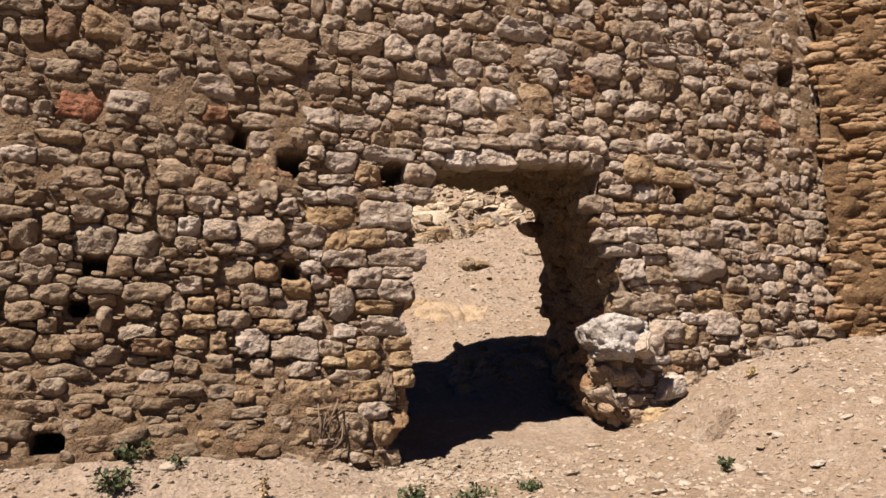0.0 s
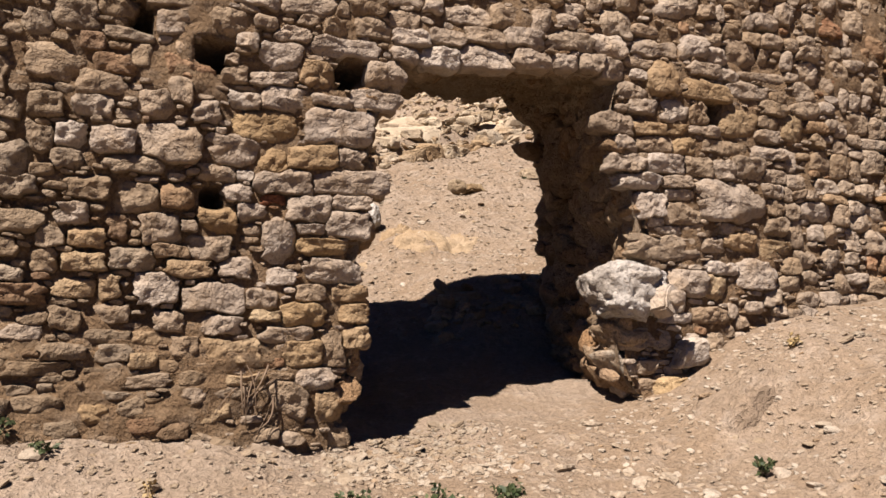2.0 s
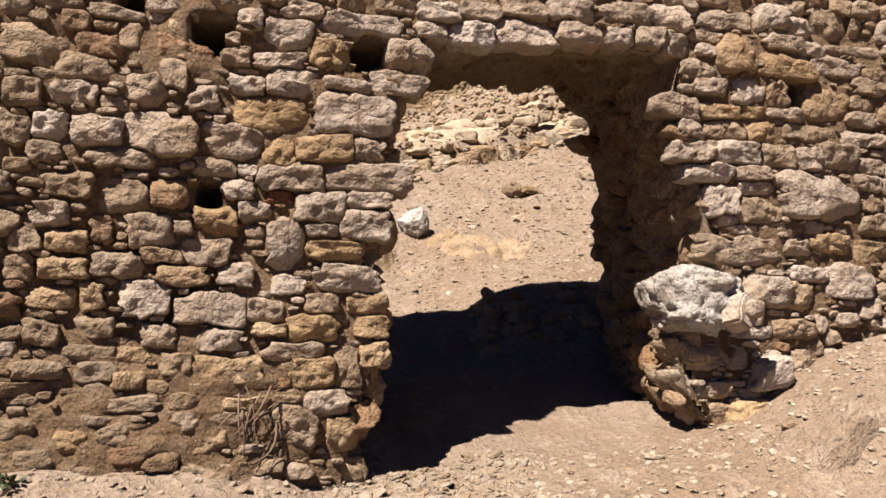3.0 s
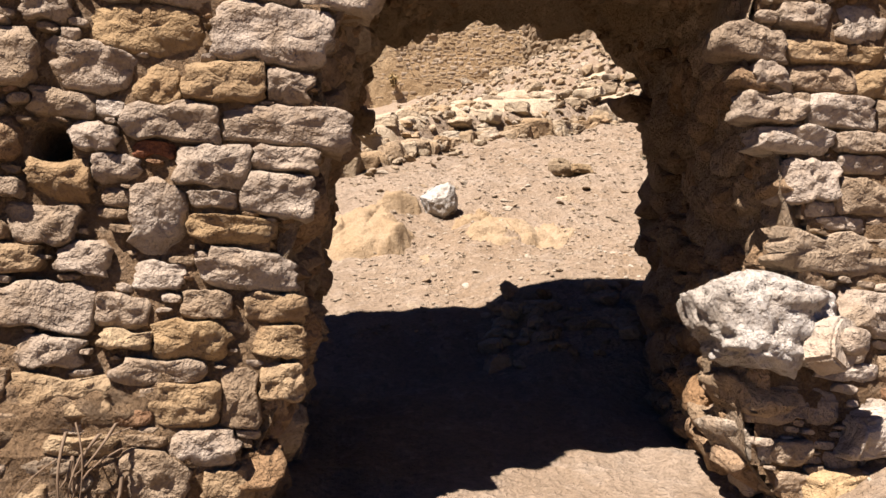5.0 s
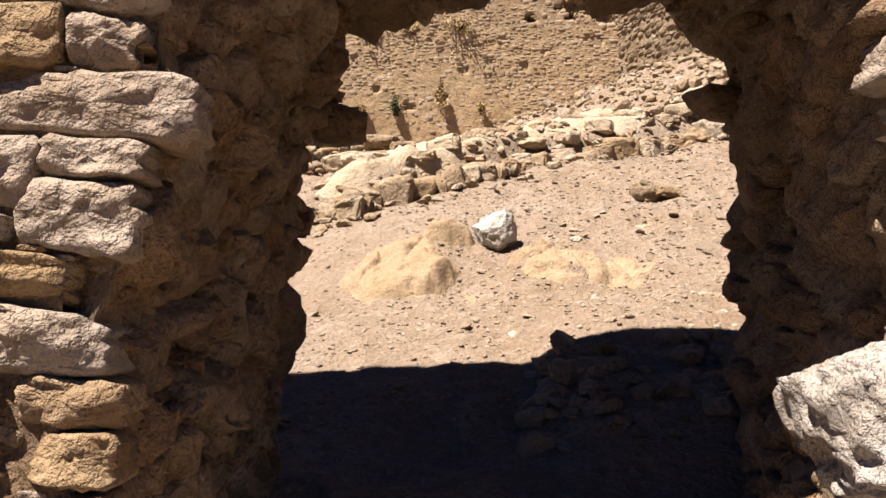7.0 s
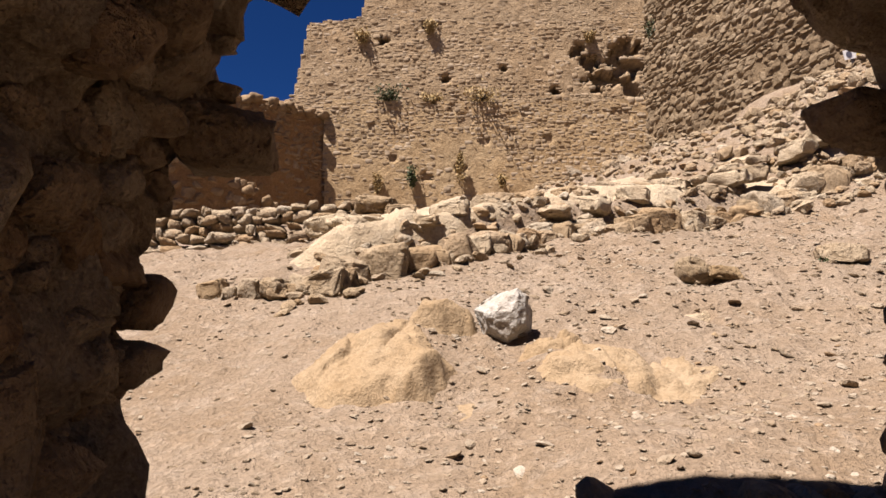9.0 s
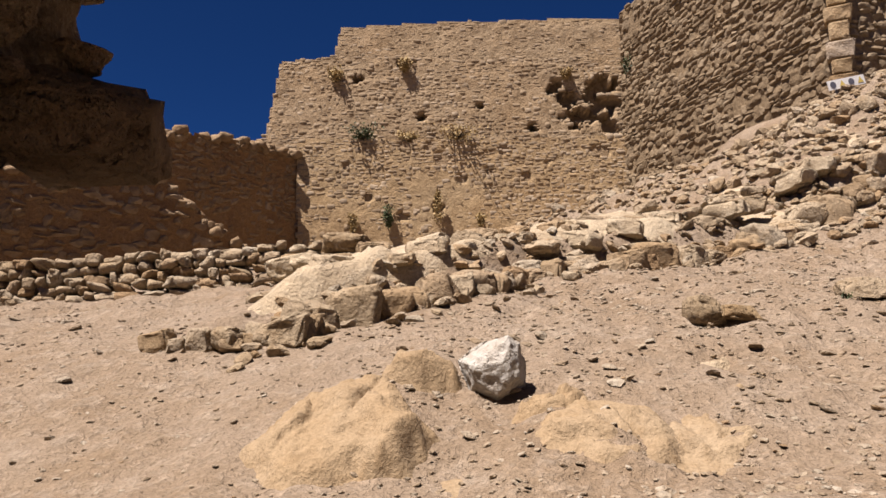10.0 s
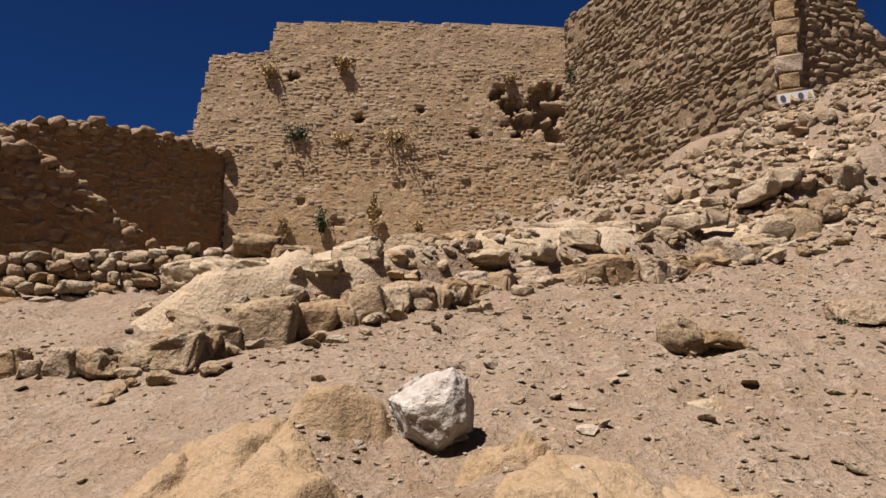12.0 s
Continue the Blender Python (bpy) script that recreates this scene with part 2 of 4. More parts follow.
# ---- the ground ----
# the slope behind the wall runs a little askew to it, about this pivot
ASKEW, PIVOT = radians(2.4), (1.5, 5.7)
FAR = pose(PIVOT[0], PIVOT[1], 0, 0, 0, 2.4) @ pose(-PIVOT[0], -PIVOT[1], 0)


def swing(x, y, angle):
    dx, dy = x - PIVOT[0], y - PIVOT[1]
    return PIVOT[0] + dx * np.cos(angle) - dy * np.sin(angle), PIVOT[1] + dx * np.sin(angle) + dy * np.cos(angle)


def far_side(x, y):
    """A place on the slope behind the wall, in the world."""
    return swing(x, y, ASKEW) if y > 3 else (x, y)


def ground_height(x, y):
    x, y = np.asarray(x, float), np.asarray(y, float)
    x, y = swing(x, y, -ASKEW * step(y, 2.5, 4.5))
    kn_y = [-400, -40, -2.0, -0.4, 0.3, 1.5, 2.8, 4.4, 4.9, 5.5, 6.65, 8.5, 12, 20, 26, 60, 400]
    kn_z = [-3, -0.4, 0.22, 0.28, 0.33, 0.40, 0.62, 1.1, 1.26, 1.45, 1.96, 2.48, 2.95, 4.4, 5.2, 7, 9]
    z = sum(np.interp(y + d, kn_y, kn_z) for d in (-0.4, -0.2, 0, 0.2, 0.4)) / 5
    z = z + 0.07 * (np.clip(x, -9, 14) - 1) * step(y, 2, 5)
    # mounds beside the doorway
    z = z + (0.42 * step(x, 1.9, 3.2) + 0.10 * np.clip(x - 3.2, 0, 4)) * step(y, -4.0, -0.5) * (1 - step(y, 0.4, 1.0))
    z = z + (0.27 * step(-x, -0.25, 0.9) + 0.10 * np.clip(-x - 0.9, 0, 4)) * step(y, -1.6, -0.1) * (1 - step(y, 0.4, 1.0))
    z = z + 0.10 * np.exp(-(((x - 2.7) / 0.7) ** 2) - ((y + 0.35) / 0.22) ** 2)
    # bank behind the wall
    z = z + 0.15 * step(x, 1.3, 1.8) * step(y, 1.7, 2.6) * (1 - step(y, 3.8, 4.6))
    for cx, cy, high, wide in ((0.62, 5.4, 0.15, 0.5), (1.05, 5.8, 0.10, 0.35), (1.85, 5.05, 0.11, 0.4), (2.5, 5.5, 0.05, 0.5)):
        z = z + high * np.exp(-(((x - cx) ** 2 + (y - cy) ** 2) / wide**2))
    # terrace edge of pale rock
    edge = np.interp(x, [-3, -0.7, 0.2, 2.2, 4.5, 8], [6.7, 6.75, 7.05, 8.5, 9.3, 10.4])
    z = z + 0.36 * step(y, edge, edge + 0.4) * step(x, -1.2, 0.6) * (1 - step(y, edge + 1.6, edge + 4.0))
    z = z + (0.16 * step(y, edge + 0.4, edge + 2.4) * (1 - step(y, 11.5, 15))) * step(x, 0.6, 3.2)
    # rubble heap
    heap = 0.33 * (np.clip(x, -20, 13) - 3.3) + 0.30 * (np.minimum(y, 13.6) - 9) - 0.75
    heap = 0.5 * (heap + np.sqrt(heap * heap + 0.05)) * step(y, 7.5, 9.5)
    z = z + heap * (1 - 0.6 * step(y, 13.8, 17) * (1 - step(x, 8.5, 10)))
    return z


def ground_at(x, y):
    return float(ground_height([x], [y])[0])


def ground_place(u, v):
    z = ground_height(u, v)
    p = np.stack([u, v, 0 * u], 1)
    near = 1 - step(np.hypot(u, v - 4), 18, 40)
    z = z + near * (0.035 * fbm(p * 1.3, 3, 3) + 0.022 * fbm(p * 6, 3, 5) + 0.10 * step(u, 0.6, 2.0) * step(v, 3.5, 5) * (0.4 - np.abs(fbm(p * 1.7, 4, 14))) + 0.07 * step(v, 6.5, 9) * fbm(p * 2.2, 3, 8) + 0.34 * step(v, 9.5, 11) * step(u, 3.5, 5.5) * (1 - step(v, 17, 19)) * (0.35 - np.abs(fbm(p * 0.8, 4, 18))))
    return np.stack([u, v, z], 1)


def spread(lo, hi, pitch, far):
    fine = np.arange(lo, hi, pitch)
    grow = np.cumsum(pitch * 1.35 ** np.arange(1, 30))
    grow = grow[grow < far]
    return np.concatenate([lo - grow[::-1], fine, hi + grow])


gv, gf = sheet(spread(-6, 10, 0.06, 600), spread(-5, 16, 0.06, 600), ground_place)
ground = tagged(build("ground", gv, gf, soil), "pale dry stony earth sloping up past the ruined wall", "ground", kind="structure")


# ---- the ruined wall with its doorway ----
LEAN = pose(0.033, 0.089, 0.262, -5.46, 6.3, 3.09)
DEEP = 2.0
FRONT = [(-0.1, -0.6), (-0.02, 0.23), (0.03, 0.54), (0.13, 0.83), (0.06, 1.18), (0.11, 1.48), (0.18, 1.72), (0.1, 1.93), (0.29, 2.3), (0.32, 2.44), (1.11, 2.53), (1.88, 2.56), (1.78, 2.2), (1.84, 1.99), (1.99, 1.69), (2.1, 1.32), (1.95, 1.02), (1.85, 0.85), (1.88, 0.57), (2.06, 0.37), (2.1, -0.6)]
BACK = [(0.16, -0.6), (0.24, 1.01), (0.25, 1.29), (0.21, 1.4), (0.27, 1.5), (0.22, 1.58), (0.28, 1.66), (0.22, 1.73), (0.23, 1.9), (0.24, 2.05), (0.36, 2.12), (0.36, 2.21), (0.32, 2.3), (0.33, 2.45), (0.36, 2.58), (0.55, 2.66), (0.73, 2.74), (1.31, 2.92), (1.88, 2.86), (2.24, 2.63), (2.27, 2.5), (2.24, 2.36), (2.3, 2.06), (2.27, 1.6), (2.36, 1.37), (2.38, 0.8), (2.38, -0.6)]
PUTLOGS = [(0.0, 2.33, 0.19, 0.2), (2.69, 2.39, 0.15, 0.19), (4.08, 3.74, 0.22, 0.22), (-2.11, 1.5, 0.17, 0.11), (-2.3, 0.35, 0.18, 0.11), (-1.2, 2.49, 0.11, 0.18), (-0.81, 2.34, 0.24, 0.18), (-0.78, 1.51, 0.11, 0.11), (4.56, 3.21, 0.17, 0.2), (-2.2, 1.2, 0.11, 0.11)]


def resample(line, count):
    p = np.array(line, float)
    d = np.r_[0, np.cumsum(np.hypot(*np.diff(p, axis=0).T))]
    s = np.linspace(0, d[-1], count)
    return np.stack([np.interp(s, d, p[:, 0]), np.interp(s, d, p[:, 1])], 1)


def inside(x, z, line):
    p = np.array(line)
    q = np.roll(p, -1, 0)
    hit = np.zeros(np.shape(x), bool)
    for (ax, az), (bx, bz) in zip(p, q):
        if az != bz:
            hit ^= ((az > z) != (bz > z)) & (x < (bx - ax) * (z - az) / (bz - az) + ax)
    return hit


def wall_bulge(u, v):
    """The uneven face of the wall, on which the stones' fronts lie."""
    p = np.stack([u, 0 * u, v], 1)
    foot = step(-v, -0.9, -0.1) * step(-u, -0.2, 0.8)
    return 0.04 * fbm(p * 1.6, 3, 21) - 0.12 * foot


def joint_depth(u, v):
    """How far the mortar stands back: deep among the loose rubble, flush where earth covers the face."""
    p = np.stack([u, 0 * u, v], 1)
    deep = 0.034 + 0.022 * step(-u, 0.45, 0.8) * step(v, 0.75, 1.0) * (1 - step(v, 1.8, 2.1))
    earthy = step(-u, 0.6, 0.9) * step(v, 1.95, 2.15) * (1 - step(v, 2.7, 3.0)) * step(fbm(p * 1.7, 2, 33), -0.35, 0.1)
    low = step(-v, -0.85, -0.6) * step(-u, -0.1, 0.5)
    far = step(u, 3.3, 4.3) * step(v, 2.2, 2.9)
    return deep * (1 - 0.85 * np.maximum(np.maximum(earthy, 0.62 * low), far)) + 0.008 * fbm(p * 2.4, 3, 35)


def wall_skin(u, v):
    p = np.stack([u, 0 * u, v], 1)
    return wall_bulge(u, v) + joint_depth(u, v) + 0.012 * fbm(p * 9, 3, 25) + (0.007 + 0.014 * step(-v, -0.9, -0.6) * step(-u, -0.2, 0.4)) * fbm(p * np.array([9, 1, 28]), 3, 27)


def wall_place(u, v):
    w = wall_skin(u, v)
    for cx, cz, sx, sz in PUTLOGS:
        w = np.where((abs(u - cx) < sx / 2) & (abs(v - cz) < sz / 2), 0.5, w)
    return np.stack([u, w, v], 1)


us = np.concatenate([[-9.5, -7, -5, -4.2], np.arange(-3.7, 5.6, 0.035), [6.2, 7, 9.5]])
vs = np.concatenate([[-0.9], np.arange(-0.4, 5.3, 0.035), [5.45, 5.65]])
fv, ff = sheet(us, vs, wall_place)
mid = fv[ff].mean(1)
rim = np.array(FRONT)
rim = rim + (rim - (1.05, 1.25)) / np.linalg.norm(rim - (1.05, 1.25), axis=1)[:, None] * 0.09
ff = ff[~inside(mid[:, 0], mid[:, 2], rim)]
wall = build("wall_front", fv, ff, mortar)
wall.matrix_world = LEAN
tagged(wall, "thick ruined rubble stone wall with a broken doorway", "wall", kind="structure")

COUNT = 240
fo, bo = resample(FRONT, COUNT), resample(BACK, COUNT)
centre = np.array([1.05, 1.25])
rings = []
for w in np.concatenate([[-1], np.linspace(0, 1, 52), [2]]):
    k = np.clip(w, 0, 1)
    line = fo * (1 - k) + bo * k
    out = (line - centre) / np.linalg.norm(line - centre, axis=1)[:, None]
    depth = k * DEEP + (0.13 if w < 0 else 0.03)
    p = np.stack([line[:, 0], 0 * line[:, 0] + depth, line[:, 1]], 1)
    if w in (-1, 2):
        line = line + out * (0.14 if w < 0 else 0.3)
    else:
        amp = min(1.0, 0.25 + 3 * k)
        crag = 0.10 * fbm(p * 3.2, 3, 41) + 0.09 * np.abs(fbm(p * 5.5, 3, 43)) + 0.03 * fbm(p * 13, 3, 45)
        line = line + out * (amp * crag + 0.015)[:, None]
    rings.append(np.stack([line[:, 0], 0 * line[:, 0] + depth, line[:, 1]], 1))
rv = np.concatenate(rings)
k = (np.arange(len(rings) - 1)[:, None] * COUNT + np.arange(COUNT - 1)[None]).ravel()
passage = build("passage_lining", rv, np.stack([k, k + 1, k + COUNT + 1, k + COUNT], 1), core, wall, True, "rough brown rubble core of the doorway")

# the unseen top is sloped to a lower back to set its shadow's edge
LOW = 3.8
bv, bf = sheet(np.concatenate([[-9.5, -6, -3], np.arange(-1, 3.6, 0.1), [5, 9.5]]), np.concatenate([[-0.9], np.arange(-0.4, LOW, 0.1), [LOW]]), lambda u, v: np.stack([u, 0 * u + DEEP + 0.02, v], 1))
mid = bv[bf].mean(1)
hole = np.array(BACK)
hole = hole + (hole - centre) / np.linalg.norm(hole - centre, axis=1)[:, None] * 0.2
build("back_face", bv, bf[~inside(mid[:, 0], mid[:, 2], hole)], mortar, wall)
tv, tf = sheet(np.arange(-9.5, 9.6, 0.25), np.linspace(-0.02, DEEP + 0.04, 12), lambda u, v: np.stack([u, v, np.interp(v, [1.3, DEEP + 0.04], [5.6, LOW - 0.03]) + 0.14 * fbm(np.stack([u, v, 0 * u], 1) * 1.1, 3, 61) * (v < 1.9)], 1))
build("wall_top", tv, tf, mortar, wall)
ev, ef = sheet(np.linspace(0, DEEP, 8), np.linspace(0, 1, 8), lambda u, v: np.stack([0 * u - 9.5, u, -0.9 + v * np.interp(u, [1.3, DEEP], [6.5, LOW + 0.9])], 1))
build("wall_end", ev, ef, mortar, wall)
build("wall_end", ev + np.array([19, 0, 0]), ef, mortar, wall)

SHAPES = [stone_shape(100 + i, 2, 0.55, 8, 0.08, (0.6, 0.93)) for i in range(18)]
FINE = [stone_shape(300 + i, 3, 0.46, 11, 0.10, (0.62, 0.93), 1.0) for i in range(14)]
meshes = {}


def stone_mesh(index, material):
    """The shared mesh of a stone shape in a material."""
    key = (index, material.name)
    if key not in meshes:
        v, f = FINE[index]
        me = bpy.data.meshes.new("stone")
        me.from_pydata([tuple(q) for q in v], [], [tuple(q) for q in f])
        me.materials.append(material)
        me.polygons.foreach_set("use_smooth", [True] * len(me.polygons))
        meshes[key] = me
    return meshes[key]


# Face stones that stand out: centre, width and height on the wall face, and tone (0 pale, 1 tan, 2 brown, 3 red)
DRESSED_LEFT = [
    (0.19, 2.35, 0.25, 0.19, 0), (-0.05, 2.49, 0.42, 0.13, 0), (0.33, 2.51, 0.19, 0.09, 0), (-0.45, 2.37, 0.24, 0.17, 0), (-0.47, 2.24, 0.25, 0.09, 0), (-0.22, 2.3, 0.23, 0.16, 1), (-0.69, 2.24, 0.16, 0.1, 0), (-0.64, 2.1, 0.18, 0.11, 0), (-0.41, 2.13, 0.26, 0.13, 0), (-0.13, 2.14, 0.23, 0.07, 0), (0.14, 2.19, 0.3, 0.12, 0), (-0.52, 1.96, 0.37, 0.18, 1), (-0.08, 1.99, 0.39, 0.22, 0), (-0.7, 1.81, 0.3, 0.18, 0), (-0.46, 1.75, 0.17, 0.15, 1), (-0.23, 1.79, 0.29, 0.15, 1), (-0.01, 1.81, 0.16, 0.13, 0), (-0.39, 1.64, 0.32, 0.14, 0), (-0.01, 1.66, 0.42, 0.15, 0), (-0.24, 1.5, 0.24, 0.16, 0)]
RUBBLE_LEFT = [
    (0, 1.54, 0.23, 0.09, 0), (-0.02, 1.41, 0.26, 0.15, 0), (-0.41, 1.28, 0.19, 0.25, 0), (-0.24, 1.38, 0.16, 0.08, 0), (-0.17, 1.27, 0.29, 0.11, 1), (-0.45, 1.53, 0.14, 0.06, 3), (-0.57, 1.45, 0.16, 0.1, 0), (-0.66, 1.56, 0.17, 0.1, 0), (-0.77, 1.66, 0.2, 0.09, 0), (-0.61, 1.66, 0.11, 0.06, 0), (-1.03, 1.8, 0.31, 0.2, 0), (-1.31, 1.78, 0.22, 0.13, 0), (-1.2, 1.67, 0.28, 0.11, 0), (-1.54, 1.66, 0.15, 0.1, 0), (-1.67, 1.77, 0.12, 0.16, 0), (-1.53, 1.8, 0.15, 0.13, 0), (-1.19, 1.48, 0.24, 0.16, 0), (-1.43, 1.53, 0.22, 0.13, 0), (-0.98, 1.52, 0.18, 0.15, 0), (-0.76, 1.4, 0.21, 0.15, 1)]
RUBBLE_FAR = [
    (-1.5, 1.38, 0.15, 0.12, 0), (-1.06, 1.32, 0.21, 0.18, 0), (-0.9, 1.36, 0.1, 0.08, 0), (-1.28, 1.32, 0.11, 0.13, 0), (-1.42, 1.26, 0.17, 0.11, 1), (-0.8, 1.24, 0.22, 0.14, 0), (-1.66, 1.95, 0.16, 0.13, 0), (-1.41, 1.97, 0.22, 0.12, 0), (-1.33, 2.21, 0.19, 0.11, 2), (-1.62, 2.19, 0.27, 0.2, 2), (-1.27, 2.39, 0.23, 0.07, 0), (-0.85, 2, 0.15, 0.13, 0), (-0.94, 2.24, 0.24, 0.14, 2), (-0.73, 2.33, 0.12, 0.07, 0), (-0.64, 2.44, 0.12, 0.1, 0), (-0.37, 2.52, 0.22, 0.1, 0), (-0.1, 2.62, 0.18, 0.13, 0), (0.11, 2.64, 0.24, 0.12, 0), (0.37, 2.62, 0.24, 0.11, 0), (-1.76, 1.51, 0.18, 0.12, 0)]
FOOT_LEFT = [
    (-1.43, 1.13, 0.2, 0.1, 1), (-1.19, 1.15, 0.22, 0.12, 0), (-0.91, 1.11, 0.24, 0.1, 1), (-1.47, 0.99, 0.19, 0.11, 1), (-1.3, 1, 0.12, 0.13, 1), (-1.06, 1, 0.21, 0.17, 0), (-0.76, 0.96, 0.32, 0.16, 0), (-0.65, 1.13, 0.17, 0.12, 0), (-0.39, 1.09, 0.17, 0.1, 0), (-0.09, 1.13, 0.3, 0.13, 0), (0.01, 1.01, 0.21, 0.12, 1), (0.04, 0.89, 0.18, 0.11, 1), (-0.26, 0.87, 0.25, 0.14, 1), (-0.26, 0.65, 0.22, 0.16, 1), (-0.08, 0.68, 0.14, 0.21, 2), (0.06, 0.75, 0.15, 0.13, 1), (-0.19, 0.51, 0.22, 0.13, 0), (-0.09, 0.35, 0.17, 0.17, 1), (-0.34, 0.38, 0.22, 0.22, 2), (-0.75, 0.34, 0.18, 0.13, 1)]
FOOT_FAR = [
    (-0.9, 0.68, 0.14, 0.13, 0), (-1.1, 0.73, 0.16, 0.08, 1), (-1.1, 0.62, 0.17, 0.08, 1), (-0.99, 0.82, 0.15, 0.11, 0), (-1.28, 0.86, 0.17, 0.1, 2), (-1.5, 0.83, 0.14, 0.12, 2), (-0.5, 0.96, 0.16, 0.11, 2), (-0.47, 0.87, 0.16, 0.07, 1), (-0.66, 0.67, 0.3, 0.14, 1), (-0.84, 0.43, 0.13, 0.09, 2), (-1.33, 0.34, 0.14, 0.1, 1), (-1.62, 1.13, 0.13, 0.12, 0), (-0.57, 0.51, 0.19, 0.07, 1), (-0.22, 1, 0.17, 0.1, 2), (-1.73, 0.95, 0.25, 0.1, 2), (-1.5, 0.66, 0.21, 0.08, 2), (-1.7, 0.76, 0.19, 0.08, 2), (-1.1, 0.51, 0.25, 0.07, 2), (-1.4, 0.46, 0.21, 0.06, 2), (-0.71, 0.81, 0.21, 0.11, 2)]
DRESSED_RIGHT = [
    (1.46, 2.75, 0.35, 0.15, 2), (1.81, 2.79, 0.27, 0.15, 0), (2.06, 2.69, 0.23, 0.07, 0), (1.64, 2.63, 0.2, 0.13, 0), (1.85, 2.61, 0.2, 0.14, 0), (2.05, 2.6, 0.14, 0.08, 0), (2.25, 2.59, 0.26, 0.24, 1), (2, 2.49, 0.23, 0.12, 0), (2.63, 2.56, 0.42, 0.15, 1), (2.34, 2.37, 0.26, 0.18, 0), (2.55, 2.38, 0.15, 0.16, 0), (2.08, 2.38, 0.22, 0.1, 0), (1.86, 2.24, 0.28, 0.15, 0), (2.15, 2.23, 0.27, 0.09, 1), (2.38, 2.25, 0.18, 0.08, 1), (2.61, 2.26, 0.26, 0.08, 0), (2.93, 2.35, 0.34, 0.21, 1), (2.19, 2.13, 0.28, 0.12, 0), (2.46, 2.13, 0.24, 0.13, 1), (1.94, 2.1, 0.17, 0.11, 0)]
RIGHT_BLOCKS = [
    (1.96, 1.97, 0.28, 0.12, 0), (2.27, 1.99, 0.32, 0.13, 0), (2.55, 1.99, 0.23, 0.14, 0), (2.77, 1.99, 0.18, 0.14, 0), (3, 2.02, 0.26, 0.18, 2), (2.8, 2.15, 0.41, 0.1, 0), (2.06, 1.85, 0.32, 0.11, 0), (2.36, 1.87, 0.26, 0.09, 0), (2.86, 1.75, 0.59, 0.3, 0), (2.14, 1.68, 0.21, 0.18, 0), (2.39, 1.78, 0.24, 0.08, 0), (2.41, 1.64, 0.3, 0.15, 0), (2.3, 1.39, 0.52, 0.18, 0), (2.29, 1.52, 0.22, 0.06, 0), (2.59, 1.55, 0.33, 0.06, 0), (2.9, 1.47, 0.29, 0.12, 1), (2.6, 2.72, 0.28, 0.1, 2), (2.85, 2.72, 0.19, 0.09, 0), (2.98, 2.89, 0.28, 0.21, 2), (3.18, 2.75, 0.43, 0.08, 2)]
RIGHT_FAR = [
    (3.04, 2.62, 0.36, 0.13, 0), (3.26, 2.51, 0.26, 0.11, 2), (3.2, 2.39, 0.17, 0.09, 0), (3.43, 2.37, 0.25, 0.2, 1), (3.19, 2.28, 0.2, 0.09, 0), (3.2, 2.15, 0.35, 0.11, 0), (3.25, 1.98, 0.24, 0.1, 0), (3.21, 1.87, 0.24, 0.1, 2), (3.26, 1.75, 0.19, 0.13, 0), (2.51, 2.86, 0.25, 0.18, 2), (2.74, 2.84, 0.19, 0.12, 2), (2.19, 2.82, 0.34, 0.13, 2), (3.26, 1.6, 0.19, 0.15, 0), (2.43, 1.16, 0.33, 0.19, 2), (2.69, 1.11, 0.18, 0.19, 1), (3.07, 1.24, 0.33, 0.22, 0), (2.76, 1.27, 0.28, 0.1, 0), (2.64, 0.93, 0.28, 0.12, 0), (2.35, 0.91, 0.26, 0.08, 0), (3.23, 1.43, 0.33, 0.14, 1)]
LINTEL = [
    (0.55, 2.52, 0.25, 0.13, 0), (0.87, 2.56, 0.37, 0.15, 0), (1.19, 2.58, 0.27, 0.11, 0), (1.43, 2.6, 0.19, 0.11, 0), (0.61, 2.66, 0.23, 0.1, 0), (0.87, 2.7, 0.26, 0.11, 0), (1.14, 2.72, 0.26, 0.14, 2)]
UPPER_LEFT = [
    (-2.45, 3.19, 0.19, 0.23, 2), (-2.17, 3.24, 0.29, 0.23, 1), (-1.89, 3.33, 0.21, 0.18, 0), (-2.28, 3.03, 0.2, 0.13, 0), (-2.43, 2.87, 0.23, 0.12, 0), (-1.88, 2.98, 0.3, 0.13, 1), (-2.09, 2.81, 0.29, 0.13, 2), (-2.26, 2.61, 0.3, 0.22, 3), (-1.95, 2.67, 0.29, 0.17, 2), (-1.71, 2.86, 0.18, 0.19, 0), (-1.39, 2.86, 0.3, 0.2, 0), (-0.88, 3.21, 0.37, 0.25, 0), (-0.78, 3.45, 0.24, 0.16, 0), (-2.5, 2.56, 0.13, 0.1, 0), (-2.69, 2.56, 0.15, 0.1, 0), (-0.62, 3.17, 0.24, 0.1, 0), (-0.63, 3.01, 0.35, 0.18, 0), (-2.23, 2.09, 0.24, 0.13, 2)]
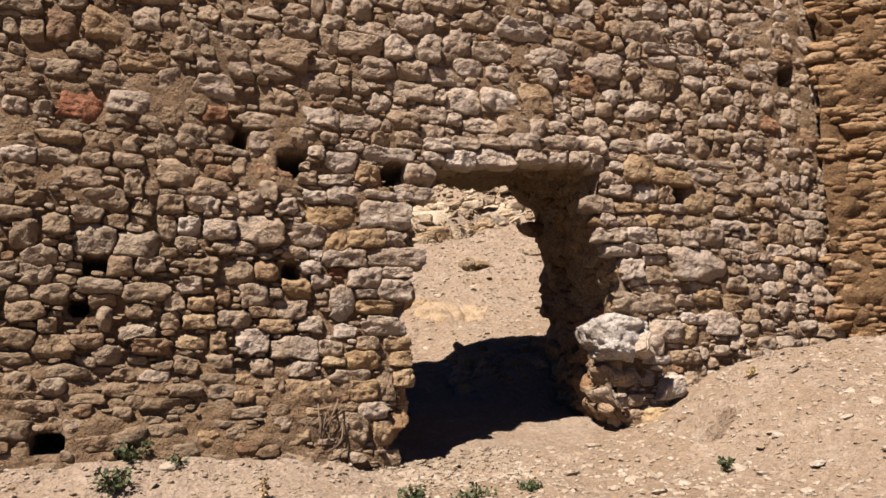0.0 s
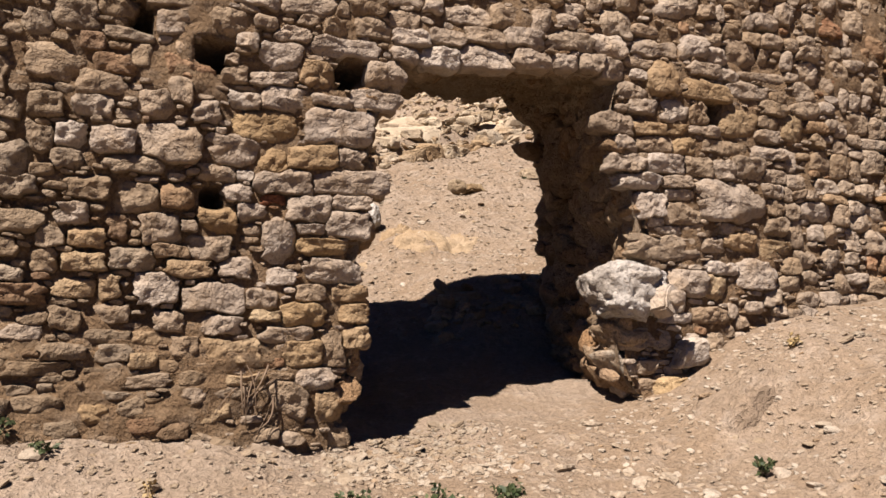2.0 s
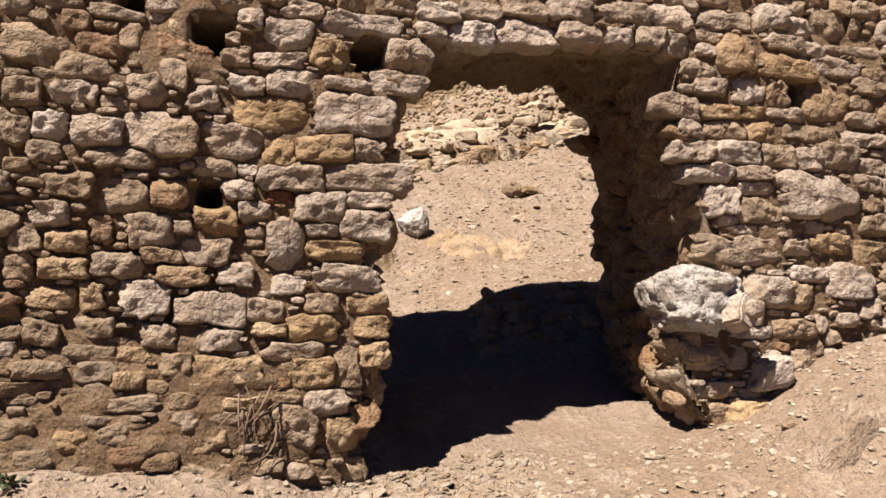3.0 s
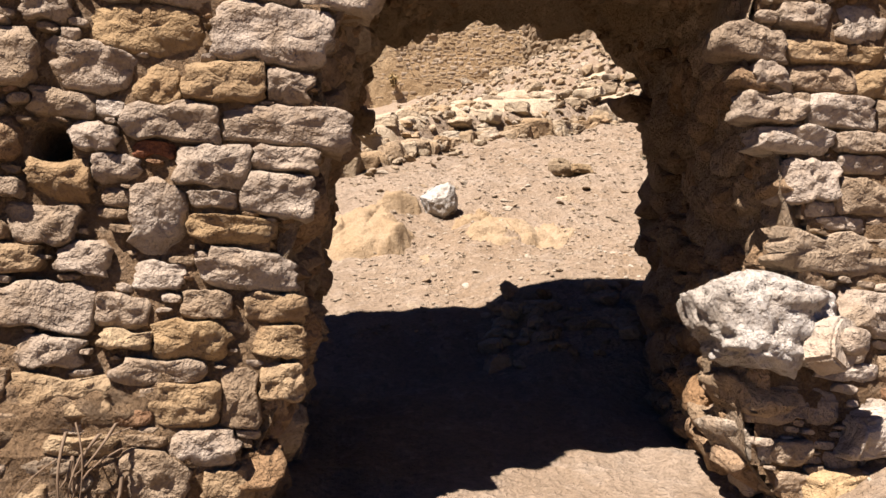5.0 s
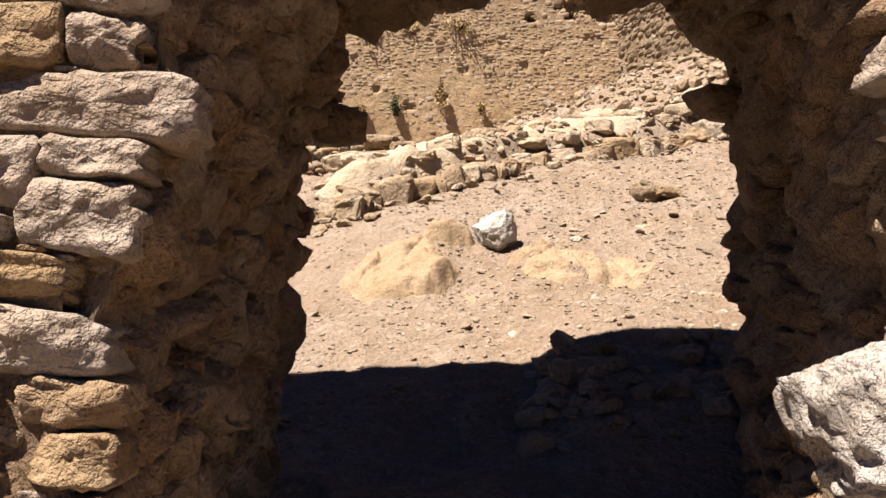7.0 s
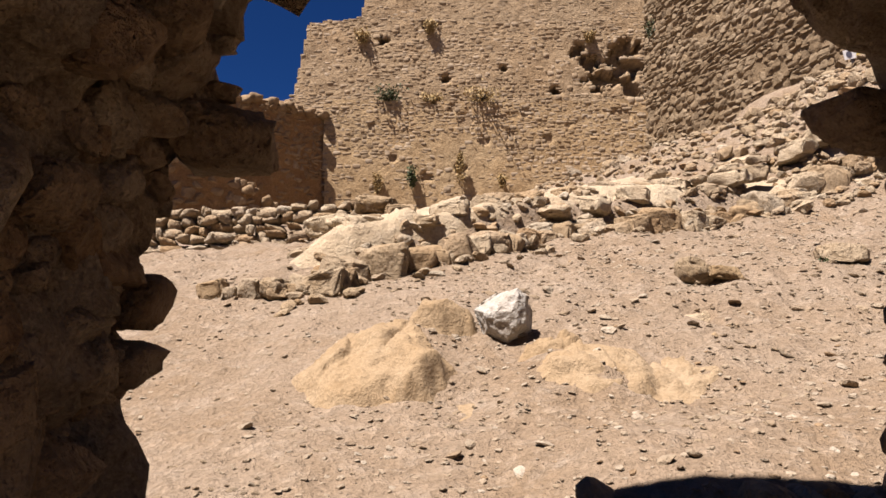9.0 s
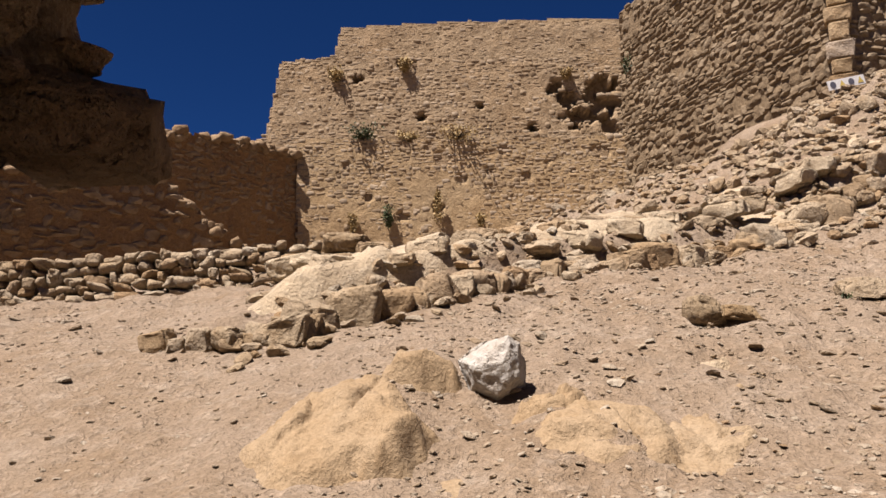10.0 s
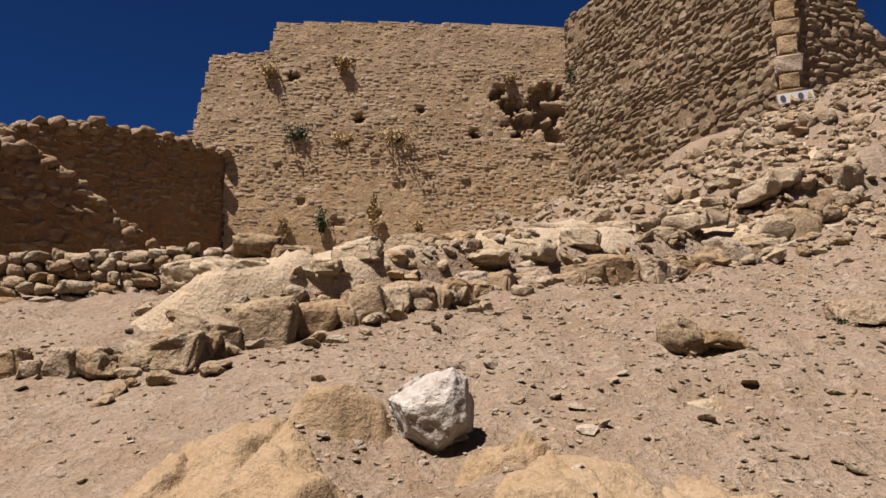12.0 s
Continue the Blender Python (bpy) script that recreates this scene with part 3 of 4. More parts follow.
UPPER_MIDDLE = [
    (-2.54, 1.91, 0.18, 0.1, 0), (-2.63, 2.22, 0.21, 0.12, 0), (-0.4, 2.88, 0.23, 0.1, 0), (-0.59, 2.73, 0.28, 0.15, 0), (-0.74, 2.54, 0.19, 0.15, 0), (-0.95, 2.84, 0.28, 0.2, 2), (-0.3, 3.39, 0.36, 0.18, 0), (0.02, 3.4, 0.23, 0.21, 0), (0.27, 3.44, 0.2, 0.23, 0), (0.17, 3.64, 0.32, 0.19, 0), (-0.15, 3.21, 0.28, 0.17, 0), (0.13, 3.06, 0.39, 0.18, 0), (0.76, 3.81, 0.34, 0.18, 0), (0.54, 3.53, 0.27, 0.24, 0), (0.91, 3.52, 0.45, 0.16, 0), (1.15, 3.74, 0.43, 0.19, 0), (0.58, 3.05, 0.32, 0.22, 0), (0.92, 3.09, 0.33, 0.23, 0), (1.28, 3.13, 0.35, 0.26, 1), (1.62, 3.91, 0.26, 0.14, 0)]
UPPER_RIGHT = [
    (1.36, 3.52, 0.39, 0.19, 0), (1.97, 3.56, 0.42, 0.24, 0), (1.85, 3.78, 0.33, 0.14, 0), (0.75, 2.84, 0.31, 0.14, 0), (1.89, 2.96, 0.26, 0.24, 0), (2.39, 3.94, 0.44, 0.2, 2), (2.92, 3.38, 0.33, 0.23, 2), (3.73, 4.3, 0.58, 0.19, 2), (2.36, 3.15, 0.37, 0.19, 2), (-0.27, 2.73, 0.32, 0.14, 0), (0.06, 2.79, 0.24, 0.16, 0)]
SINGLE = DRESSED_LEFT + RUBBLE_LEFT + RUBBLE_FAR + FOOT_LEFT + FOOT_FAR + DRESSED_RIGHT + RIGHT_BLOCKS + RIGHT_FAR + LINTEL + UPPER_LEFT + UPPER_MIDDLE + UPPER_RIGHT
TONES = (pale_stone, tan_stone, wall_stone, red_stone)
rng = random.Random(5)
taken = np.full((9000, 4), 1e6)
laid = 0


def occupy(cx, cz, sx, sz):
    global laid
    taken[laid] = cx, cz, sx, sz
    laid += 1


def clash(cx, cz, sx, sz, slack=0.76):
    t = taken[:laid]
    return bool(((np.abs(cx - t[:, 0]) < (sx + t[:, 2]) / 2 * slack) & (np.abs(cz - t[:, 1]) < (sz + t[:, 3]) / 2 * slack)).any())


wide_door = fo + (fo - centre) / np.linalg.norm(fo - centre, axis=1)[:, None] * 0.06
wide_door = wide_door[::8]


def in_doorway(cx, cz, sx):
    return inside(np.array([cx - sx * 0.45, cx + sx * 0.45, cx]), np.array([cz, cz, cz]), wide_door).any() or (1.6 < cx < 2.2 and 0.82 < cz < 1.27)


for hole in PUTLOGS:
    occupy(*hole)
for cx, cz, sx, sz, tone in SINGLE:
    occupy(cx, cz, sx, sz)
first_single, first_fill = len(PUTLOGS), laid
z = -0.1
while z < 5.2:
    tall = rng.uniform(0.09, 0.18)
    x = -3.7 + rng.uniform(0, 0.2)
    while x < 5.1:
        low = x < 0.2 and z < 0.8
        wide = rng.choice((rng.uniform(0.08, 0.15), rng.uniform(0.12, 0.22), rng.uniform(0.18, 0.30)))
        high = tall * rng.uniform(0.75, 1.15) * (0.7 if low else 1)
        cx, cz = x + wide / 2, z + tall / 2 + rng.uniform(-0.02, 0.02) + 0.03 * math.sin(x * 1.7 + z)
        if not in_doorway(cx, cz, wide) and not clash(cx, cz, wide, high, 0.86):
            occupy(cx, cz, wide, high)
        x += wide * rng.uniform(0.4, 0.8)
    z += tall * 0.6
# smaller stones and slivers that pin the joints
for tries, lo, hi in ((7000, 0.06, 0.13), (9000, 0.04, 0.085)):
    for _ in range(tries):
        cx, cz = rng.uniform(-3.7, 5.1), rng.uniform(-0.05, 5.2)
        sx = rng.uniform(lo, hi)
        sz = sx * rng.uniform(0.3, 0.65)
        if not clash(cx, cz, sx, sz, 0.84) and not in_doorway(cx, cz, sx):
            occupy(cx, cz, sx, sz)
seats = taken[:laid].copy()


def reach(d, power):
    """Distance in a rounded rectangle's own measure: 1 on its rim."""
    return (np.abs(d[..., 0]) ** power + np.abs(d[..., 1]) ** power) ** (1 / power)


def fitted_stones(which, corners, seed, grow=1.27):
    """Stones that fill their seats up to their neighbours, their fronts broken along a few planes."""
    r = np.random.default_rng(seed)
    c, h = seats[which, :2], seats[which, 2:] / 2
    n = len(c)
    gap = np.abs(c[:, None] - seats[None, :, :2]) - seats[None, :, 2:] / 2 - h[:, None]
    near = np.argsort(np.maximum(gap[..., 0], gap[..., 1]), axis=1)[:, :14]
    turn = np.linspace(0, 2 * np.pi, corners, endpoint=False)[None] + r.uniform(0, 0.25, (n, 1))
    way = np.stack([np.cos(turn), np.sin(turn)], -1)
    way = way / reach(way, 8)[..., None]
    s = np.linspace(0.5, 1.4, 19)
    at = c[:, None, None] + way[:, :, None] * s[None, None, :, None] * h[:, None, None]
    flat = at.reshape(-1, 2)
    p3 = np.stack([flat[:, 0], 0 * flat[:, 0], flat[:, 1]], 1)
    at = at + 0.02 * np.stack([fbm(p3 * 9, 2, 51), fbm(p3 * 9, 2, 57)], 1).reshape(at.shape)
    own = reach((at - c[:, None, None]) / h[:, None, None], 5)
    free = np.ones(own.shape, bool)
    for k in range(near.shape[1]):
        q = seats[near[:, k]]
        other = reach((at - q[:, None, None, :2]) / (q[:, None, None, 2:] / 2), 5)
        free &= (own <= other) | (near[:, k] == which)[:, None, None]
    rim = np.where(free.all(2), 1.4, s[np.argmin(free, 2)])
    rim = np.minimum(rim, grow + 0.06 * np.cos(2 * turn + r.uniform(0, 6, (n, 1))) + 0.09 * r.standard_normal((n, corners)).clip(-1.6, 1.2))
    edge = way * rim[..., None] * h[:, None]
    size = np.linalg.norm(edge, axis=2, keepdims=True)
    edge = edge * (1 - np.minimum(0.35, r.uniform(0.001, 0.005, (n, 1, 1)) / size))
    edge = 0.9 * edge + 0.05 * np.roll(edge, 1, 1) + 0.05 * np.roll(edge, -1, 1)
    rings = np.array([0.02, 0.28, 0.5, 0.68, 0.83, 0.95, 0.99, 1.0])
    u = edge[:, None] * rings[None, :, None, None]
    w = np.zeros(u.shape[:3]) + r.uniform(-0.016, 0.016, (n, 1, 1))
    small = np.minimum(h[:, 0], h[:, 1])[:, None, None]
    w = w + u[..., 0] * r.uniform(-0.1, 0.1, (n, 1, 1)) + u[..., 1] * r.uniform(-0.16, 0.1, (n, 1, 1))
    for _ in range(4):
        a = r.uniform(0, 2 * np.pi, (n, 1, 1))
        d = u[..., 0] / h[:, 0, None, None] * np.cos(a) + u[..., 1] / h[:, 1, None, None] * np.sin(a)
        w = w + np.clip(d - r.uniform(0.3, 0.85, (n, 1, 1)), 0, None) * small * r.uniform(0.15, 0.8, (n, 1, 1))
    place = u + c[:, None, None]
    flat = place.reshape(-1, 2)
    p3 = np.stack([flat[:, 0], 0 * flat[:, 0] + np.repeat(np.arange(n), u.shape[1] * corners) * 3.7, flat[:, 1]], 1)
    rough = (0.010 * fbm(p3 * 9, 2, 63) + 0.020 * (0.35 - np.abs(fbm(p3 * 12, 4, 65))) + 0.007 * fbm(p3 * 40, 2, 67)).reshape(w.shape)
    w = w + rough * np.minimum(1, small / 0.06) + np.array([0, 0, 0, 0, 0, 0.002, 0.010, 0.14])[None, :, None] * (0.6 + 0.4 * np.minimum(1, small / 0.06))
    w = w + wall_bulge(c[:, 0], c[:, 1])[:, None, None] - 0.006 + 0.02 * (small < 0.035)
    v = np.stack([u[..., 0], w, u[..., 1]], -1).reshape(n, -1, 3)
    i, j = np.meshgrid(np.arange(len(rings) - 1), np.arange(corners), indexing="ij")
    j2 = (j + 1) % corners
    f = np.stack([i * corners + j, i * corners + j2, (i + 1) * corners + j2, (i + 1) * corners + j], -1).reshape(-1, 4)
    return v, f, c


singles, quads, centres = fitted_stones(np.arange(first_single, first_fill), 32, 7, 1.13)
for v, c, row in zip(singles, centres, SINGLE):
    tone = row[4]
    if tone == 0 and (row[0] < -0.66 or row[1] > 2.6 or row[0] > 3.2) and rng.random() < 0.7 or tone == 0 and row[0] > 1.6 and rng.random() < 0.4:
        tone = 2
    # brown stones far left: part wear, part dimmer light put into the colour
    stone = build("stone", v, quads, dimmed_weathered_stone if tone == 2 and row[0] < -1.1 and rng.random() < 0.75 else TONES[tone], wall)
    stone.location = (c[0], 0, c[1])
others = np.arange(first_fill, laid)
large = seats[others, 2] > 0.1
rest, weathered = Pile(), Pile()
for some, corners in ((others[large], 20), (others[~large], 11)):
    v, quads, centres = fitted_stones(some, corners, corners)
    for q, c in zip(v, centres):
        # the darker tone grows commoner leftward, for wear and for painted-in dimness
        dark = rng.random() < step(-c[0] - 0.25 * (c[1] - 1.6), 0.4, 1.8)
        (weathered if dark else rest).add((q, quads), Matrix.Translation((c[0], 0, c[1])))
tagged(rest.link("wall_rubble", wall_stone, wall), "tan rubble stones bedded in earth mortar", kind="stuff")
tagged(weathered.link("weathered_rubble", dimmed_weathered_stone, wall), "brown weathered rubble stones, darkened for dimmer light, bedded in earth mortar", kind="stuff")

# stones caught in the rough core of the passage
lump = Pile()
for _ in range(1100):
    i, k = rng.randrange(12, COUNT - 12), rng.uniform(0.06, 0.99)
    p = fo[i] * (1 - k) + bo[i] * k
    out = (p - centre) / np.linalg.norm(p - centre)
    s = rng.choice((rng.uniform(0.05, 0.12), rng.uniform(0.1, 0.2), rng.uniform(0.16, 0.3)))
    if p[1] > 2.25 or k > 0.85:
        s *= 0.6
    q = p + out * (0.05 + s * rng.uniform(0.0, 0.3))
    lump.add(rng.choice(FINE), put(q[0], k * DEEP, q[1], s, s * rng.uniform(0.8, 1.4), s * rng.uniform(0.5, 0.9), rng.uniform(-30, 30), rng.uniform(-30, 30), rng.uniform(-30, 30)))
tagged(lump.link("core_rubble", core_stone, wall), "brown rubble caught in the doorway's core", kind="stuff")
for cx, cw, cz, sx, sw, sz in ((2.23, 1.92, 2.44, 0.36, 0.32, 0.17), (0.31, 1.98, 2.17, 0.36, 0.36, 0.24), (0.15, 1.95, 1.66, 0.26, 0.3, 0.16), (0.15, 1.96, 1.5, 0.26, 0.3, 0.15), (1.98, 0.16, 0.78, 0.34, 0.4, 0.16), (2.02, 0.22, 0.6, 0.32, 0.4, 0.2)):
    ob = new("stone", stone_mesh(rng.randrange(14), core_stone))
    ob.parent, ob.matrix_basis = wall, put(cx, cw, cz, sx, sw, sz, 0, rng.uniform(-8, 8), rng.uniform(-8, 8))

# the orange wall that meets it
side = build("wall_side", *sheet(np.arange(0, 4.6, 0.05), np.arange(-0.6, 6.0, 0.05), lambda u, v: np.stack([u, 0.05 + 0.05 * fbm(np.stack([u, 0 * u, v], 1) * 2.5, 4, 71) + 0.04 * fbm(np.stack([u, 0 * u, v * 2], 1) * 8, 3, 77), v], 1)), orange)
side.matrix_world = pose(4.36, 0.34, -0.2, -5.5, 5, -21)
tagged(side, "orange earth-mortared stone wall meeting the doorway wall", "wall", kind="structure")
some = Pile()
for _ in range(2600):
    s = rng.uniform(0.07, 0.26)
    some.add(rng.choice(SHAPES), put(rng.uniform(0.03, 4.5), 0.085, rng.uniform(0, 5.8), s * 1.3, 0.14, s * rng.uniform(0.3, 0.55), rng.uniform(-8, 8), rng.uniform(-8, 8), rng.uniform(-8, 8)))
tagged(some.link("side_rubble", orange_stone, side), "tan rubble stones in orange mortar", kind="stuff")
build("back_face", *sheet(np.linspace(0, 4.6, 4), np.linspace(-0.6, 6, 4), lambda u, v: np.stack([u, 0 * u + 0.8, v], 1)), mortar, side)


# ---- loose rocks ----
def rock(name, label, category, x, y, size, material, seed, sub=4, sink=0.25, turn=(0, 0, 0), cuts=9, boxy=0.6, rough=0.07, group="", z=None, bite=(0.5, 0.86)):
    x, y = far_side(x, y)
    v, f = stone_shape(seed, sub, boxy, cuts, rough, bite)
    v = v * np.array(size)
    m = np.array(pose(0, 0, 0, *turn))[:3, :3]
    v = v @ m.T
    v[:, 2] -= v[:, 2].min()
    ob = build(name, v, f, material)
    ob.location = (x, y, (ground_at(x, y) if z is None else z) - sink * size[2])
    return tagged(ob, label, category, group)


boulder = rock("boulder", "large pale boulder jutting from the doorway's foot", "boulder", 0, 0, (0.62, 0.5, 0.42), boulder_stone, 911, 5, 0, (0, 6, 10), 8, 0.65, 0.12, z=0, bite=(0.74, 0.95))
boulder.matrix_world = LEAN @ pose(1.98, 0.06, 0.87)
bm = bmesh.new()
bmesh.ops.create_cone(bm, cap_ends=True, segments=9, radius1=0.135, radius2=0.12, depth=0.12)
bmesh.ops.bevel(bm, geom=bm.edges[:], offset=0.012, segments=2, affect="EDGES")
for q in bm.verts:
    q.co.x, q.co.y = q.co.x * 0.95 + 0.02 * math.sin(q.co.y * 30), q.co.y * 0.85 + 0.015 * math.sin(q.co.x * 25)
slab = bpy.data.meshes.new("carved_face")
bm.to_mesh(slab)
bm.free()
slab.materials.append(pale_stone)
carved = new("carved_face", slab)
carved["label"] = "smooth carved pinkish face"
carved.parent, carved.matrix_basis = boulder, pose(0.15, -0.225, 0.15, 78, 0, 24)
bv, bf = stone_shape(915, 3, 0.7, 4, 0.05, (0.85, 0.97), 0.3)
boss = build("boss", bv * np.array((0.13, 0.08, 0.11)), bf, pale_stone, boulder, True, "rough round boss")
boss.matrix_basis = pose(0.19, -0.3, 0.17, 0, 0, 24)
for n, (x, y, z, s) in enumerate(((2.2, 0.5, 0.34, 0.24), (2.36, 0.28, 0.33, 0.24), (2.24, 0.3, 0.28, 0.18), (2.5, 0.28, 0.55, 0.24))):
    rock("stone_block", "broken block at the doorway's foot", "stone block", x, y, (s * 1.2, s, s * 0.8), TONES[n % 3], 921 + n, 4, 0, (rng.uniform(-8, 8), rng.uniform(-8, 8), rng.uniform(-20, 20)), 6, 0.4, 0.07, "blocks at the doorway's foot", z)
def split_rock(name, label, x, y, size, material, planes, seed, sink):
    """A rock broken along given planes, each a direction and its distance from the middle."""
    x, y = far_side(x, y)
    v, f = BALLS[5]
    p = v * 1.5
    for nx, ny, nz, reach_out in planes:
        n = np.array([nx, ny, nz]) / math.sqrt(nx * nx + ny * ny + nz * nz)
        p = p - np.clip(p @ n - reach_out, 0, None)[:, None] * n
    p = p + v * (0.05 * fbm(p * 2.2, 3, seed) + 0.05 * (0.3 - np.abs(fbm(p * 3.5, 4, seed + 3))))[:, None]
    p = p * np.array(size) / 2
    ob = build(name, p, f, material)
    ob.location = (x, y, ground_at(x, y) - p[:, 2].min() - sink)
    return tagged(ob, label, "rock")


split_rock("white_rock", "bright white pointed rock lying on the slope", 1.44, 5.5, (0.37, 0.33, 0.41), white_rock, [(-0.5, -0.2, 0.85, 0.55), (-0.75, -0.3, 0.6, 0.78), (-0.9, -0.2, -0.35, 0.82), (-0.5, -0.3, -0.8, 0.8), (0.6, -0.3, -0.75, 0.8), (0.97, -0.2, 0.05, 0.82), (-0.25, -0.85, 0.45, 0.6), (-0.15, -0.9, -0.28, 0.6), (0.6, -0.8, 0.1, 0.72), (0, 1, 0, 0.8), (0.3, 0.5, 0.8, 0.9), (0.6, -0.3, 0.75, 0.92)], 933, 0.07)
rock("broken_block", "orange and grey broken block on the slope", "rock", 3.1, 6.5, (0.26, 0.26, 0.24), field_stone, 941, 4, 0.15, (0, 0, 12), 6, 0.45)
rock("broken_block", "flat orange slab leaning by a block", "rock", 3.33, 6.45, (0.34, 0.28, 0.13), tan_stone, 943, 4, 0.1, (0, 8, -8), 6, 0.4)
rock("field_rock", "tan rock half sunk in the slope", "rock", 4.45, 6.75, (0.46, 0.34, 0.22), field_stone, 947, 4, 0.2, (0, 0, 6))


def outcrop(label, x, y, size, seed, turn, material=bedrock):
    """A hump of bedrock rising out of the slope, steep at its lower lip, cracked on top."""
    a = math.radians(turn[2])
    wide = max(size[0], size[1]) * 0.72

    draw = np.random.default_rng(seed)
    pieces = draw.uniform(-0.6, 0.6, (7, 2)) * np.array(size[:2])
    lift, lean = draw.uniform(-0.24, 0.24, 7) * size[2], draw.uniform(-0.14, 0.14, (7, 2))

    def place(u, v):
        p = np.stack([u, v, 0 * u], 1)
        s, t = (u - x) * math.cos(a) + (v - y) * math.sin(a), (v - y) * math.cos(a) - (u - x) * math.sin(a)
        st = np.stack([s + 0.07 * fbm(p * 3, 3, seed + 1), t + 0.07 * fbm(p * 3, 3, seed + 2)], 1)
        gap = np.linalg.norm(st[:, None] - pieces[None], axis=2)
        order = np.argsort(gap, axis=1)
        one, two = np.take_along_axis(gap, order[:, :2], 1).T
        k = order[:, 0]
        crack = np.exp(-(((two - one) / 0.02) ** 2)) * (0.4 + 0.6 * step(fbm(p * 2, 2, seed + 4), -0.2, 0.2))
        d = (np.abs(s / (size[0] * 0.52)) ** 2.6 + np.abs(t / (size[1] * 0.52)) ** 2.6) ** (1 / 2.6) + 0.22 * fbm(p * 2.2, 3, seed) + 0.06 * fbm(p * 9, 2, seed + 3)
        on = 1 - step(d, 0.72, 1.0)
        inner = step(two - one, 0.0, 0.07)
        face = size[2] * (0.62 - 0.42 * t / (size[1] * 0.5)) + inner * (lift[k] + ((st - pieces[k]) * lean[k]).sum(1))
        face = face + 0.035 * (0.3 - np.abs(fbm(p * 4.2, 4, seed + 9))) + 0.02 * np.floor(3 * fbm(p * 2.6, 3, seed + 15)) + 0.05 * size[2] * fbm(p * 3, 2, seed + 11)
        return np.stack([u, v, ground_height(u, v) - 0.05 + on * (np.clip(face, 0.02, None) + 0.03 - 0.05 * crack)], 1)

    n = int(2 * wide / 0.014)
    return tagged(build("bedrock_outcrop", *sheet(np.linspace(x - wide, x + wide, n), np.linspace(y - wide, y + wide, n), place), material), label, "bedrock", "bedrock outcrops on the slope")


outcrop("large smooth tan bedrock hump with open cracks", 0.55, 5.12, (0.95, 0.95, 0.16), 951, (0, 0, 22))
outcrop("cracked tan bedrock block beside the white rock", 1.0, 5.68, (0.5, 0.5, 0.2), 953, (0, 0, 12))
outcrop("broad broken tan bedrock hump on the slope", 1.95, 4.95, (0.8, 0.75, 0.16), 957, (0, 0, -12))
outcrop("tan bedrock lip beneath the white rock", 1.75, 5.34, (0.5, 0.4, 0.13), 959, (0, 0, 5))
outcrop("low tan bedrock slab on the slope", 2.5, 4.95, (0.5, 0.45, 0.1), 961, (0, 0, 30))
outcrop("rounded tan stone sunk in the slope", 2.78, 5.5, (0.34, 0.3, 0.09), 963, (0, 0, -20))
outcrop("flat tan stone sunk in the slope", 2.4, 5.5, (0.34, 0.26, 0.08), 965, (0, 0, 0))
outcrop("low pale slab sunk in the slope", 2.8, 5.95, (0.46, 0.3, 0.08), 967, (0, 0, 10), pale_bedrock)
outcrop("pale earthy bedrock step beside the doorway", 2.42, -0.4, (0.8, 0.36, 0.08), 969, (0, 0, 4), soil)

# terrace edge: a row of rocks along a broken ledge
rng = random.Random(11)
TERRACE = [(-0.9, 6.75), (-0.2, 6.75), (0.3, 7.05), (0.8, 7.45), (1.4, 7.9), (2.2, 8.5), (3.2, 8.8), (4.4, 9.25), (5.6, 9.7), (7.0, 10.2)]
line = resample(TERRACE, 92)
for n, (x, y) in enumerate(line):
    s = rng.choice((rng.uniform(0.16, 0.26), rng.uniform(0.24, 0.42))) * (0.8 if n < 8 else 1)
    rock("ledge_rock", "weathered tan rock along the terrace ledge", "rock", x + rng.uniform(-0.08, 0.08), y + rng.uniform(-0.06, 0.1), (s * 1.2, s * 0.95, s * rng.uniform(0.75, 1.1)), field_stone if rng.random() < 0.75 else bedrock, 1000 + n % 24, 4, 0.3, (rng.uniform(-6, 6), rng.uniform(-6, 6), rng.uniform(-30, 30)), 9, 0.42, 0.09, "terrace ledge rocks", bite=(0.66, 0.92))
for n in range(60):
    x, y = line[rng.randrange(8, 92)]
    s = rng.uniform(0.16, 0.44)
    y2 = y + rng.uniform(0.15, 1.5)
    rock("ledge_rock", "weathered tan rock set back on the ledge", "rock", x - 0.15, y2, (s * 1.3, s, s * rng.uniform(0.4, 0.7)), field_stone if rng.random() < 0.4 else pale_bedrock, 1000 + rng.randrange(24), 4, 0.1, (rng.uniform(-12, 12), rng.uniform(-12, 12), rng.uniform(0, 360)), 11, 0.4, 0.09, "terrace ledge rocks", bite=(0.66, 0.92))


def ledge_bed(u, v):
    p = np.stack([u, v, 0 * u], 1)
    crag = 0.5 - np.abs(fbm(p * 1.2, 3, 91)) + 0.2 * fbm(p * 4, 4, 95)
    slab = np.floor(3 * fbm(p * np.array([1.1, 2.2, 1]), 2, 99)) * 0.028
    edge = np.interp(u, [-3, -0.7, 0.2, 2.2, 4.5, 8], [6.7, 6.75, 7.05, 8.5, 9.3, 10.4])
    on = step(v, edge + 0.02, edge + 0.45) * (1 - step(v, edge + 1.9, edge + 3.4)) * step(u, -0.9, 0.2) * (1 - step(u, 3.6, 5.2))
    x, y = swing(u, v, ASKEW)
    return np.stack([x, y, ground_height(x, y) - 0.14 + on * (0.23 + 0.12 * crag + slab)], 1)


tagged(build("bedrock_shelf", *sheet(np.arange(-0.8, 8.2, 0.04), np.arange(6.8, 14, 0.04), ledge_bed), pale_bedrock), "pale bare bedrock shelf above the terrace ledge", "bedrock")

